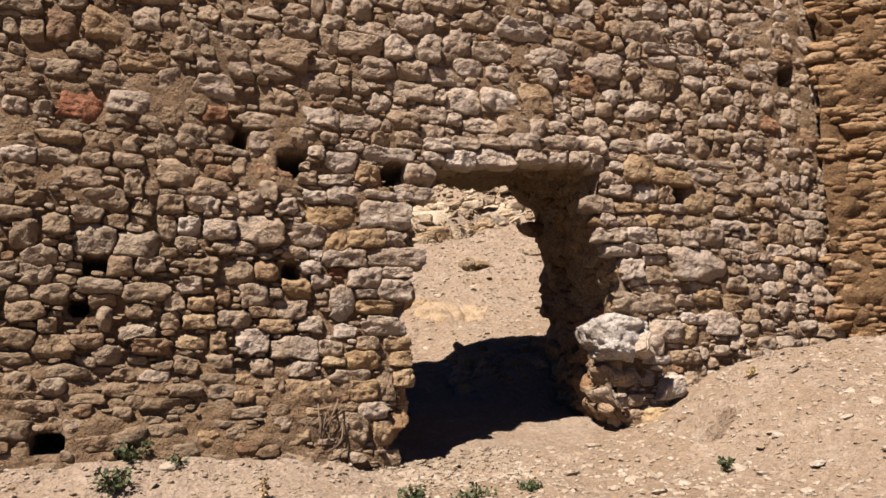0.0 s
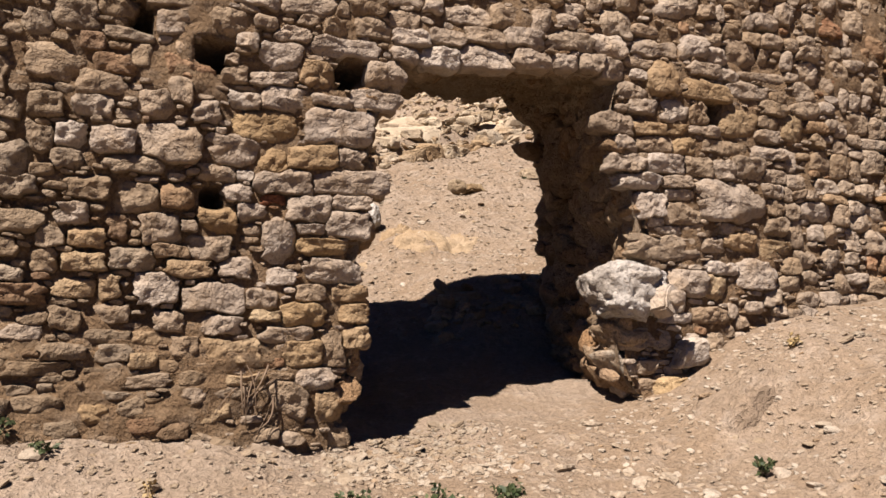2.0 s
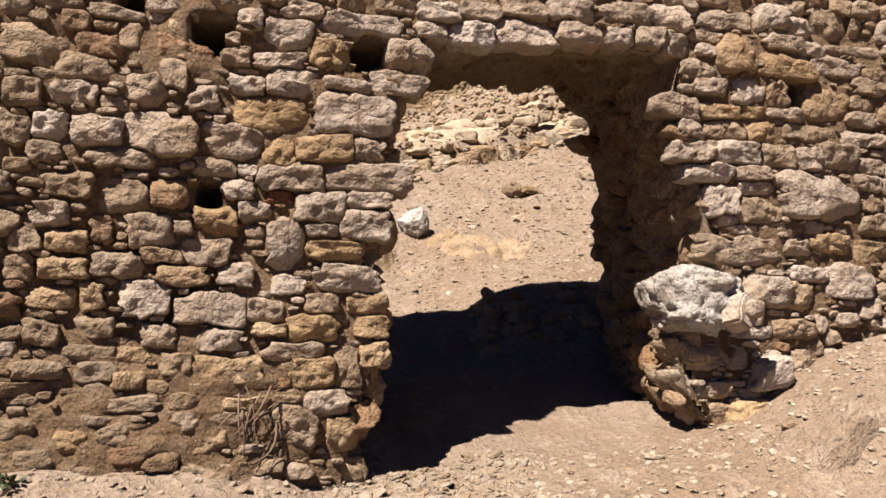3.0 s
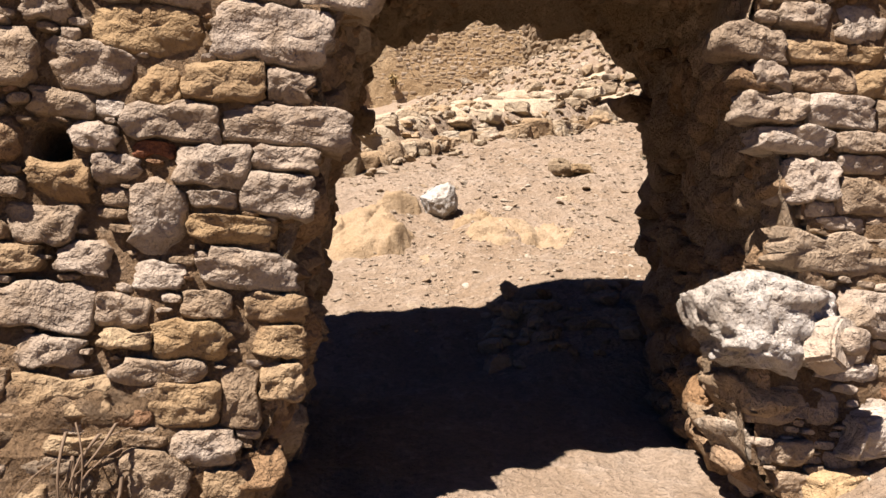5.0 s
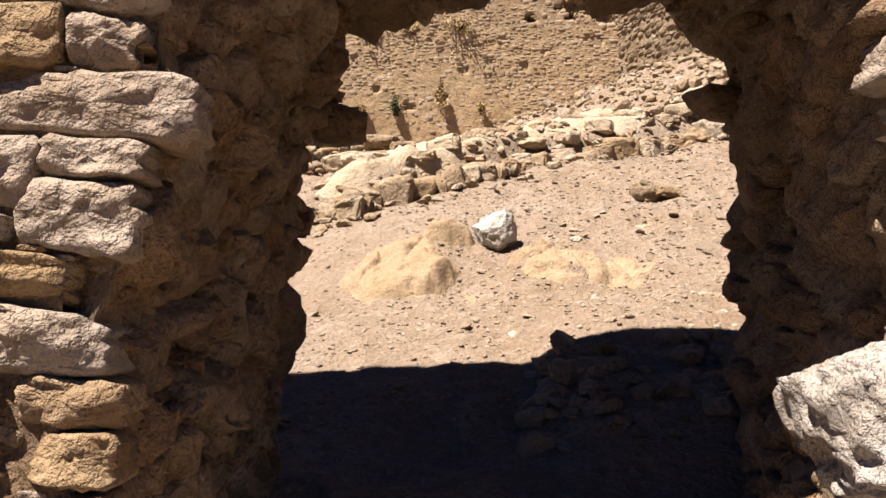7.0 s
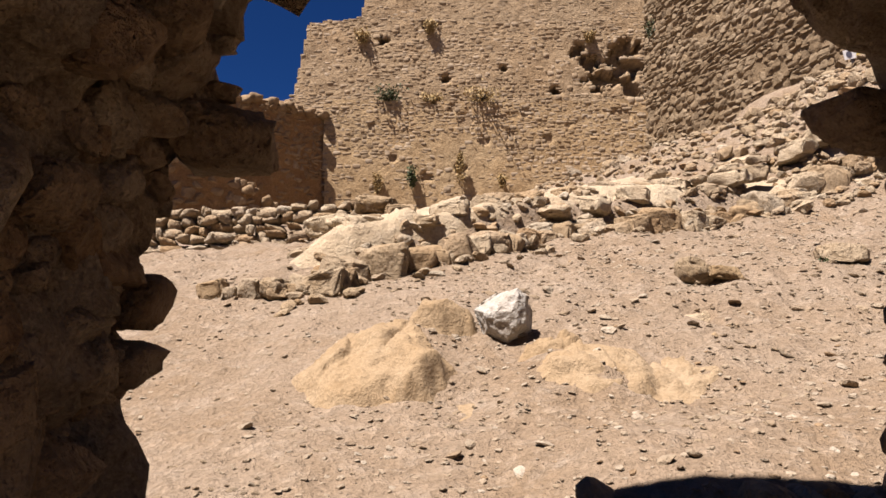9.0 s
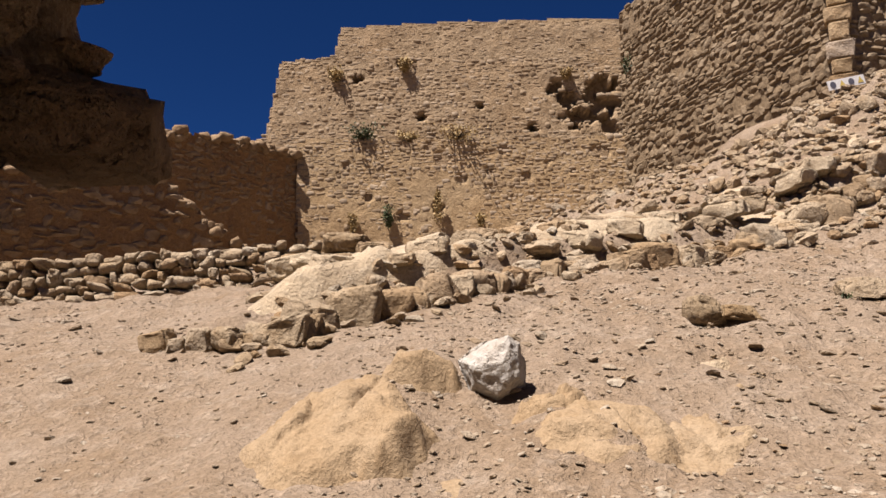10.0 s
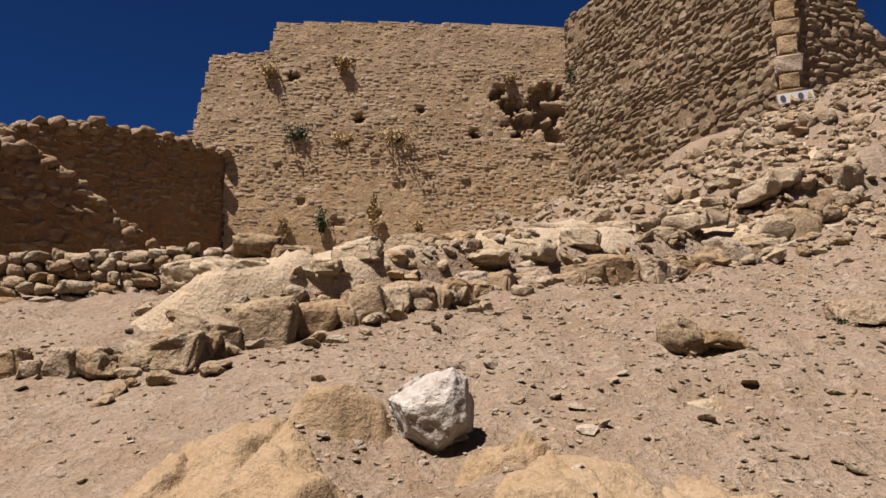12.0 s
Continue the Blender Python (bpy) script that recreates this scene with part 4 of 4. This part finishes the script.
# dry-stone wall behind the terrace
dry = tagged(new("dry_stone_wall"), "low dry-laid field stone wall across the slope", "stone wall")
dry.matrix_world = FAR @ pose(-1.8, 12.1, 0)
shared = [stone_shape(1200 + i, 3, 0.4, 9, 0.10, (0.62, 0.93)) for i in range(16)]
shared = [(lambda ob: (scene.collection.objects.unlink(ob), ob.data)[1])(build("stone", v, f, field_stone)) for v, f in shared]
for row in range(5):
    x = -6.5 + rng.uniform(0, 0.2)
    while x < 1.3 - row * 0.35:
        w, h = rng.choice((rng.uniform(0.12, 0.22), rng.uniform(0.2, 0.36))), rng.uniform(0.12, 0.19)
        ob = new("stone", rng.choice(shared))
        ob.parent = dry
        gx = ground_at(*far_side(x, 12.1))
        ob.matrix_basis = put(x + w / 2 + 1.8, rng.uniform(-0.07, 0.07) + row * 0.03 - 0.05, gx + 0.04 + row * 0.135 + rng.uniform(-0.03, 0.03), w * 1.12, 0.4, h * 1.15, rng.uniform(-8, 8), rng.uniform(-9, 9), rng.uniform(-15, 15))
        x += w

# rubble heap, gravel
def scatter(name, label, material, spots, shapes, lift, flat):
    """Many stones x, y, size lying on the ground, joined."""
    spots = [(*far_side(x, y), q) for x, y, q in spots]
    at = np.array(spots)
    top = ground_place(at[:, 0], at[:, 1])[:, 2]
    pile = Pile()
    for (x, y, s), z in zip(spots, top):
        pile.add(rng.choice(shapes(s)), put(x, y, z + s * lift, s * 1.3, s, s * rng.uniform(*flat), rng.uniform(-25, 25), rng.uniform(-25, 25), rng.uniform(0, 360)))
    return tagged(pile.link(name, material, None, False), label, "rubble" if name != "gravel" else "gravel", kind="stuff")


SMALL = [stone_shape(1300 + i, 2, 0.65, 10, 0.08, (0.5, 0.9)) for i in range(16)]
TINY = [stone_shape(1400 + i, 1, 0.6, 3, 0.05, (0.7, 0.95)) for i in range(12)]
spots = []
while len(spots) < 5600:
    x, y = rng.uniform(2.5, 13), rng.uniform(9.2, 18)
    if 0.33 * (x - 3.3) + 0.3 * (y - 9) - 0.75 > rng.uniform(-0.3, 0.5) and not (y > 16.5 and x > 9.5):
        spots.append((x, y, rng.uniform(0.05, 0.13) if rng.random() < 0.92 else rng.uniform(0.13, 0.27)))
scatter("rubble_heap", "heap of tumbled tan rubble below the bastion", field_stone, spots, lambda s: SMALL, 0.15, (0.65, 1.0))
spots = []
while len(spots) < 900:
    x, y = rng.uniform(7.6, 13.5), rng.uniform(13.2, 17.0)
    if y > 16.4 - 0.45 * (x - 7.6) and not (y > 16.5 and x > 10.5):
        spots.append((x, y, rng.choice((rng.uniform(0.1, 0.2), rng.uniform(0.16, 0.32)))))
scatter("rubble_bank", "bank of brown stacked rubble below the sign", bank_stone, spots, lambda s: SMALL, 0.22, (0.6, 0.9))
spots = []
for n in range(21000):
    if n < 14500:
        x, y = rng.uniform(-4, 7.5), rng.uniform(2.6, 10)
        if x < 0.2 + 0.4 * math.sin(y * 1.3) and rng.random() < 0.7:
            continue
    elif n < 20000:
        x, y = rng.uniform(-3.5, 5), rng.uniform(-2.6, 0.3)
    else:
        x, y = rng.uniform(-0.1, 0.95), rng.uniform(-0.45, 0.4)
    spots.append((x, y, rng.uniform(0.01, 0.04) if rng.random() < 0.965 else rng.uniform(0.04, 0.1)))
scatter("gravel", "scattered pale stone chips on dry earth", chip_stone, spots, lambda s: TINY if s < 0.045 else SMALL, 0.03, (0.3, 0.55))
spots = []
for _ in range(600):
    x, y = line[rng.randrange(6, 92)]
    spots.append((x + rng.uniform(-0.1, 0.1), y + rng.gauss(0.25, 0.35), rng.uniform(0.04, 0.16)))
scatter("ledge_rubble", "small rubble lying among the ledge rocks", field_stone, spots, lambda s: SMALL, 0.12, (0.5, 0.9))
spots = [(rng.uniform(1.35, 3.4), rng.uniform(2.3, 3.35), rng.uniform(0.06, 0.2)) for _ in range(160)]
scatter("bank_rubble", "rubble bank in the shade behind the wall", field_stone, spots, lambda s: SMALL, 0.05, (0.5, 0.8))


# ---- the fortress ----
HOLLOWS = [(6.0, 11.3, 0.3, 0.28), (6.6, 10.9, 0.45, 0.35), (7.3, 11.1, 0.4, 0.4), (7.9, 11.4, 0.45, 0.4), (7.7, 10.8, 0.7, 0.3), (7.9, 10.0, 0.45, 0.4), (5.2, 9.9, 0.18, 0.18), (6.7, 9.9, 0.3, 0.14), (0.9, 9.0, 0.25, 0.2), (0.8, 12.2, 0.25, 0.14), (-0.9, 11.6, 0.25, 0.14), (2.0, 8.6, 0.3, 0.25), (4.9, 8.0, 0.16, 0.14), (3.6, 8.2, 0.16, 0.12), (0.7, 6.6, 0.18, 0.14), (6.9, 10.3, 0.8, 0.25), (1.6, 9.0, 0.14, 0.12), (3.0, 8.9, 0.16, 0.16), (4.1, 8.9, 0.2, 0.12), (2.7, 7.9, 0.13, 0.12), (-1.2, 8.3, 0.12, 0.12), (5.6, 8.5, 0.2, 0.14), (3.4, 10.6, 0.13, 0.1), (1.3, 10.2, 0.2, 0.12), (-0.4, 7.2, 0.12, 0.12), (7.4, 8.9, 0.3, 0.2), (6.4, 8.2, 0.18, 0.14), (1.9, 6.9, 0.14, 0.12)]


def relief(seed, lumps=0.022):
    def at(u, v):
        p = np.stack([u, 0 * u, v], 1)
        w = lumps * fbm(p * 1.4, 3, seed) + lumps * 0.6 * fbm(p * 5, 2, seed + 4)
        for cx, cz, sx, sz in HOLLOWS:
            d = np.hypot((u - cx) / sx, (v - cz) / sz) + 0.5 * fbm(p * 4.5, 3, seed + 8)
            w = w + 0.8 * (1 - step(d, 0.55, 0.95))
        return w
    return at


FLAT = [stone_shape(1600 + i, 2, 0.3, 5, 0.05, (0.8, 0.97), 0.5) for i in range(14)]


def face(name, label, parent, outline, y0, batter, seed, material, pitch, stones, size, stone_mat, sunk=0.075, shapes=FLAT):
    """A masonry face in the plane y = y0, cut to an outline in x and z, with its stones proud of the mortar."""
    o = np.array(outline)
    rel = relief(seed)
    back = lambda v: y0 + batter * (v - o[:, 1].min())
    v, f = sheet(np.arange(o[:, 0].min(), o[:, 0].max() + pitch, pitch), np.arange(o[:, 1].min(), o[:, 1].max() + pitch, pitch), lambda u, w: np.stack([u, back(w) + rel(u, w), w], 1))
    mid = v[f].mean(1)
    f = f[inside(mid[:, 0], mid[:, 2], outline)]
    build("facing", v, f, material, parent, True, label)
    r = random.Random(seed)
    pile, rows = Pile(), []
    z = o[:, 1].min()
    while z < o[:, 1].max():
        h = r.uniform(*size) * 0.5
        x = o[:, 0].min()
        while x < o[:, 0].max():
            w = r.uniform(*size)
            if r.random() < stones(x, z):
                rows.append((x + w / 2, z + h / 2 + 0.09 * math.sin(x * 0.8 + z * 1.4) + 0.04 * math.sin(x * 3.1 + z * 2) + r.uniform(-0.05, 0.05), w, h * r.choice((0.6, 0.9, 1.1, 1.35))))
            x += w + r.uniform(0.0, 0.04)
        z += h + 0.015
    rows = np.array(rows)
    rows = rows[inside(rows[:, 0], rows[:, 1], outline)]
    depth = back(rows[:, 1]) + rel(rows[:, 0], rows[:, 1])
    grow = (1.06, 1.0) if shapes is FLAT else (1.28, 1.35)
    for (cx, cz, w, h), d in zip(rows, depth):
        pile.add(r.choice(shapes), put(cx, d + sunk, cz, w * grow[0], 0.2, h * r.uniform(0.85, 1.1) * grow[1], r.uniform(-5, 5), r.uniform(-5, 5), r.uniform(-5, 5)))
    if pile.v:
        tagged(pile.link("facing_rubble", stone_mat, parent, shapes is FLAT), kind="stuff")


fort = tagged(new("fortress"), "high tan stone fortress wall with stepped battered tiers", "fortress")
fort.matrix_world = FAR
face("lower", "", fort, [(-2.7, 3.6), (9.2, 3.6), (9.2, 9.55), (6, 9.35), (2, 9.25), (-2.8, 9.25)], 25.95, 0.04, 201, low_plaster, 0.09, lambda x, z: 0.95 if z > 7.5 + 0.5 * math.sin(x) + 0.12 * (x - 3) * (x > 3) * -3 else 0.3 + 0.2 * math.sin(x * 2.1 + z), (0.12, 0.34), fort_stone, 0.086)
face("middle", "", fort, [(-4.1, 8.6), (9.4, 8.6), (9.4, 12.4), (-1.4, 12.4), (-3.5, 12.2)], 26.55, 0.05, 203, fort_plaster, 0.09, lambda x, z: 0.72 + 0.3 * math.sin(x * 0.7 + 1) * math.sin(z * 1.9), (0.11, 0.32), fort_stone, 0.086)
face("upper", "", fort, [(-1.85, 12.0), (9.6, 12.0), (9.6, 14.1), (6.0, 14.05), (5.8, 13.98), (2.0, 13.85), (-1.45, 13.6)], 26.95, 0.05, 205, fort_plaster, 0.09, lambda x, z: 0.45, (0.12, 0.34), fort_stone, 0.09)


def block(parent, name, x0, x1, y0, y1, z0, z1, material):
    v = np.array([(x, y, z) for z in (z0, z1) for y in (y0, y1) for x in (x0, x1)])
    return build(name, v, [(0, 1, 3, 2), (4, 6, 7, 5), (0, 4, 5, 1), (2, 3, 7, 6), (0, 2, 6, 4), (1, 5, 7, 3)], material, parent, False)


block(fort, "ledge", -2.62, 9.2, 26.19, 27.4, 4.0, 9.17, fort_plaster)
block(fort, "core", -3.3, 9.4, 27.3, 32, 3.6, 12.1, fort_plaster)
block(fort, "core", -1.2, 9.6, 27.7, 32, 3.6, 13.45, fort_plaster)

bastion = tagged(new("bastion"), "tall coursed stone bastion with dressed corner stones", "bastion")
bastion.matrix_world = FAR
QX, QY = 10.75, 17.2
ang = math.degrees(math.atan2(25.8 - QY, 8.35 - QX))
flank = new("bastion_flank")
flank.parent = bastion
flank.matrix_basis = pose(QX, QY, 0, 0, 0, ang + 180) @ pose(0, 0, 0, 0, 0, 0)
HOLLOWS_KEEP, HOLLOWS = HOLLOWS, []
long = math.hypot(25.8 - QY, 8.35 - QX)
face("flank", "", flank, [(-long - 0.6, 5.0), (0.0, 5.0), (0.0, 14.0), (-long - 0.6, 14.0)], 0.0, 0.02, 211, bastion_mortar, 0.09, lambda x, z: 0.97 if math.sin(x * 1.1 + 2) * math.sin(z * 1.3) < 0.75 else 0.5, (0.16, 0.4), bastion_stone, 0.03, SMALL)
front = new("bastion_front")
front.parent = bastion
front.matrix_basis = pose(QX, QY, 0, 0, 0, 14)
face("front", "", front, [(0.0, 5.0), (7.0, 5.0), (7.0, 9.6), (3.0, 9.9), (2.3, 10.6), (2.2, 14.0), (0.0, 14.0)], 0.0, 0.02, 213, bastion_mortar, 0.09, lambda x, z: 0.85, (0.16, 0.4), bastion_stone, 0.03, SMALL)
QUOIN = stone_shape(1501, 4, 0.12, 1, 0.02, (0.95, 0.99), 0.1)
z, n = 5.2, 0
while z < 13.6:
    h = rng.uniform(0.3, 0.5)
    ob = build("quoin_stone", QUOIN[0] * np.array((0.62 if n % 2 else 0.45, 0.5, h * 0.98)), QUOIN[1], tan_stone if rng.random() < 0.7 else pale_stone, bastion)
    ob.location, ob.rotation_euler = (QX + 0.1, QY + 0.22, z + h / 2), (0, 0, radians(-30))
    z, n = z + h, n + 1
build("bastion_core", *sheet(np.linspace(0, 1, 3), np.linspace(5, 13.9, 5), lambda u, v: np.stack([QX + 0.4 + 7 * u, QY + 9 + 0 * u, v], 1)), fort_plaster, bastion)

# the shaded ruin beside the fortress
ruin = tagged(new("ruined_wall"), "shaded ruined rubble wall with a ragged top", "ruined wall")
ruin.matrix_world = FAR @ pose(-2.62, 26.2, 0, 0, 0, 48)
face("ruin", "", ruin, [(-14, 3.0), (0, 3.0), (0, 8.7), (-0.8, 8.75), (-2.2, 8.7), (-3.6, 8.6), (-4.5, 8.5), (-5.5, 8.2), (-7.0, 7.65), (-7.2, 6.7), (-8.3, 6.1), (-9.6, 5.4), (-11.5, 5.1), (-14, 4.9)], 0.0, 0.03, 221, ruin_plaster, 0.1, lambda x, z: 0.75 if z > 6.6 else 0.35, (0.14, 0.36), ruin_stone, 0.06, SMALL)
cap = Pile()
for _ in range(260):
    x = rng.uniform(-14, 0)
    top = float(np.interp(x, [-14, -11.5, -9.6, -8.3, -7.2, -7.0, -5.5, -4.5, -3.6, -2.2, -0.8, 0], [4.9, 5.1, 5.4, 6.1, 6.7, 7.65, 8.2, 8.5, 8.6, 8.7, 8.75, 8.7]))
    s = rng.uniform(0.2, 0.5)
    cap.add(rng.choice(SMALL), put(x, rng.uniform(0, 1.0), top + rng.uniform(-0.2, 0.06), s, s, s * 0.7, rng.uniform(-15, 15), rng.uniform(-15, 15), rng.uniform(0, 360)))
tagged(cap.link("capping_rubble", ruin_stone, ruin), "loose capping stones along the ragged top", kind="stuff")
spur = tagged(new("ruined_spur"), "low stepped ruin in front of the shaded wall", "ruined wall")
spur.matrix_world = FAR @ pose(-3.0, 19.0, 0, 0, 0, 40)
face("spur", "", spur, [(-9, 2.6), (0.3, 2.6), (0.2, 4.4), (-0.5, 4.9), (-1.1, 5.2), (-1.9, 5.8), (-2.8, 6.2), (-3.8, 6.3), (-4.6, 5.9), (-5.6, 5.4), (-7, 5.0), (-9, 4.9)], 0.0, 0.03, 231, ruin_plaster, 0.08, lambda x, z: 0.65, (0.14, 0.36), ruin_stone, 0.05, SMALL)
cap = Pile()
for _ in range(160):
    x = rng.uniform(-9, 0.3)
    top = float(np.interp(x, [-9, -7, -5.6, -4.6, -3.8, -2.8, -1.9, -1.1, -0.5, 0.2], [4.9, 5.0, 5.4, 5.9, 6.3, 6.2, 5.8, 5.2, 4.9, 4.4]))
    s = rng.uniform(0.18, 0.4)
    cap.add(rng.choice(SMALL), put(x, rng.uniform(0, 0.6), top + rng.uniform(-0.2, 0.06), s, s, s * 0.7, rng.uniform(-15, 15), rng.uniform(-15, 15), rng.uniform(0, 360)))
tagged(cap.link("capping_rubble", ruin_stone, spur), "loose capping stones along the stepped top", kind="stuff")


# ---- plants ----
def plant(name, label, x, y, z, wide, high, count, material, seed, leaf=0.05, droop=0.0):
    """A clump of thin stems with many small leaves."""
    r = random.Random(seed)
    thing = tagged(new(name), label, "plant")
    thing.matrix_world = (FAR if y > 3 else Matrix()) @ pose(x, y, z)
    lv, lf, sv, sf = [], [], [], []
    for n in range(max(5, count // 14)):
        a, lean = r.uniform(0, 6.28), r.uniform(0.1, 1.0) * wide / 2
        tip = Vector((math.cos(a) * lean, math.sin(a) * lean, high * r.uniform(0.5, 1.0) * (1 if droop == 0 else droop)))
        k = len(sv)
        w = max(0.004, 0.012 * wide)
        sv += [(-w, 0, 0), (w, 0, 0), (0, w, 0), tuple(tip)]
        sf += [(k, k + 1, k + 3), (k + 1, k + 2, k + 3), (k + 2, k, k + 3)]
        for _ in range(14):
            s = r.uniform(0.25, 1.0)
            c = tip * s + Vector([r.gauss(0, 0.05 * wide) for _ in range(3)])
            d = Vector([r.gauss(0, 1) for _ in range(3)]).normalized() * leaf * r.uniform(0.5, 1.1)
            e = d.cross(Vector([r.gauss(0, 1) for _ in range(3)])).normalized() * leaf * 0.28
            k = len(lv)
            lv += [tuple(c), tuple(c + d * 0.5 + e), tuple(c + d), tuple(c + d * 0.5 - e)]
            lf += [(k, k + 1, k + 2, k + 3)]
    build("stems", sv, sf, dead_wood, thing)
    tagged(build("leaves", lv, lf, material, thing, False), kind="stuff")
    return thing


for n, (x, y, w, h) in enumerate([(-1.74, -0.09, 0.34, 0.18), (-1.8, -0.46, 0.32, 0.14), (-0.06, -0.78, 0.25, 0.13), (0.3, -0.8, 0.4, 0.1), (0.68, -0.84, 0.22, 0.09), (2.03, -1.02, 0.13, 0.1), (-1.45, -0.2, 0.2, 0.1)]):
    plant("weed", "low green weed growing in dry earth", x, y, ground_at(x, y) - 0.01, w, h, 260 if w > 0.2 else 120, leaf_green, 60 + n, 0.04)
plant("dry_weed", "small dry weed tuft in the earth", 2.9, -0.3, ground_at(2.9, -0.3), 0.12, 0.08, 90, leaf_dry, 75, 0.03)
plant("weed", "small green weed beside a rock", 4.25, 6.6, ground_at(*far_side(4.25, 6.6)) - 0.01, 0.12, 0.12, 100, leaf_green, 76, 0.03)
plant("dry_weed", "thin dry stalk standing in the earth", -0.96, -0.71, ground_at(-0.96, -0.71), 0.05, 0.2, 60, leaf_dry, 77, 0.03)
for n, (x, y, z, w, h, dry_one) in enumerate([(0.25, 25.85, 6.1, 0.4, 0.9, 0), (-0.9, 25.85, 5.9, 0.35, 0.8, 1), (1.85, 25.8, 7.6, 0.5, -1.3, 1), (3.3, 25.85, 6.2, 0.3, 0.5, 1), (8.5, 26.0, 11.4, 0.7, 0.9, 0), (-0.6, 26.2, 9.25, 1.3, 0.5, 0), (0.9, 26.3, 9.3, 0.9, 0.25, 1), (2.6, 26.3, 9.35, 2.8, 0.22, 1), (-1.6, 26.6, 11.4, 0.7, 0.6, 1), (0.75, 26.6, 11.8, 0.6, 0.5, 1), (6.4, 26.6, 11.6, 0.5, 0.4, 1)]):
    plant("wall_shrub", "dry shrub rooted in the fortress wall" if dry_one else "green shrub rooted in the fortress wall", x, y, z, w, abs(h), 420, leaf_dry if dry_one else leaf_green, 80 + n, 0.12, -1.0 if h < 0 else 0.0)

# ---- dry roots at the wall's foot ----
r = random.Random(97)
roots = tagged(new("dry_roots"), "bundle of dry grey roots at the wall's foot", "roots")
roots.matrix_world = LEAN @ pose(-0.52, -0.1, 0.42)
for n in range(14):
    a = np.array([r.uniform(-0.12, 0.12), r.uniform(-0.03, 0.05), r.uniform(0.0, 0.18)])
    b = a + np.array([r.uniform(-0.16, 0.05), r.uniform(-0.06, 0.03), r.uniform(-0.26, -0.1)])
    bow = np.array([r.uniform(-0.04, 0.04), r.uniform(-0.03, 0.0), r.uniform(-0.03, 0.03)])
    k = r.uniform(0.003, 0.007)
    ring = [(math.cos(q) * k, math.sin(q) * k, 0) for q in np.linspace(0, 2 * math.pi, 6)[:-1]]
    spine = [a * (1 - s) + b * s + bow * 4 * s * (1 - s) for s in np.linspace(0, 1, 6)]
    pts = [p + np.array(q) * (1.2 - 0.15 * i) for i, p in enumerate(spine) for q in ring]
    build("root", pts, [(i * 5 + j, i * 5 + (j + 1) % 5, i * 5 + 5 + (j + 1) % 5, i * 5 + 5 + j) for i in range(5) for j in range(5)], dead_wood, roots)

# ---- warning sign on the rubble ----
sign = tagged(new("warning_sign"), "long white warning strip on two posts above the rubble", "sign")
sign.matrix_world = FAR @ pose(9.9, 15.75, 7.42, 0, -14, 8)
block(sign, "board", -0.44, 0.44, -0.012, 0.012, -0.1, 0.1, sign_white)
for n, x in enumerate((-0.33, -0.11, 0.11, 0.33)):
    if n % 2:
        build("symbol", [(x - 0.075, -0.017, -0.06), (x + 0.075, -0.017, -0.06), (x, -0.017, 0.07)], [(0, 1, 2)], sign_yellow, sign)
    else:
        build("symbol", [(x + 0.07 * math.cos(a), -0.017, 0.07 * math.sin(a)) for a in np.linspace(0, 6.28, 17)[:-1]], [list(range(16))], sign_dark, sign)
block(sign, "post", -0.27, -0.23, 0.013, 0.05, -1.0, 0.05, sign_dark)
block(sign, "post", 0.18, 0.22, 0.013, 0.05, -1.0, 0.05, sign_dark)
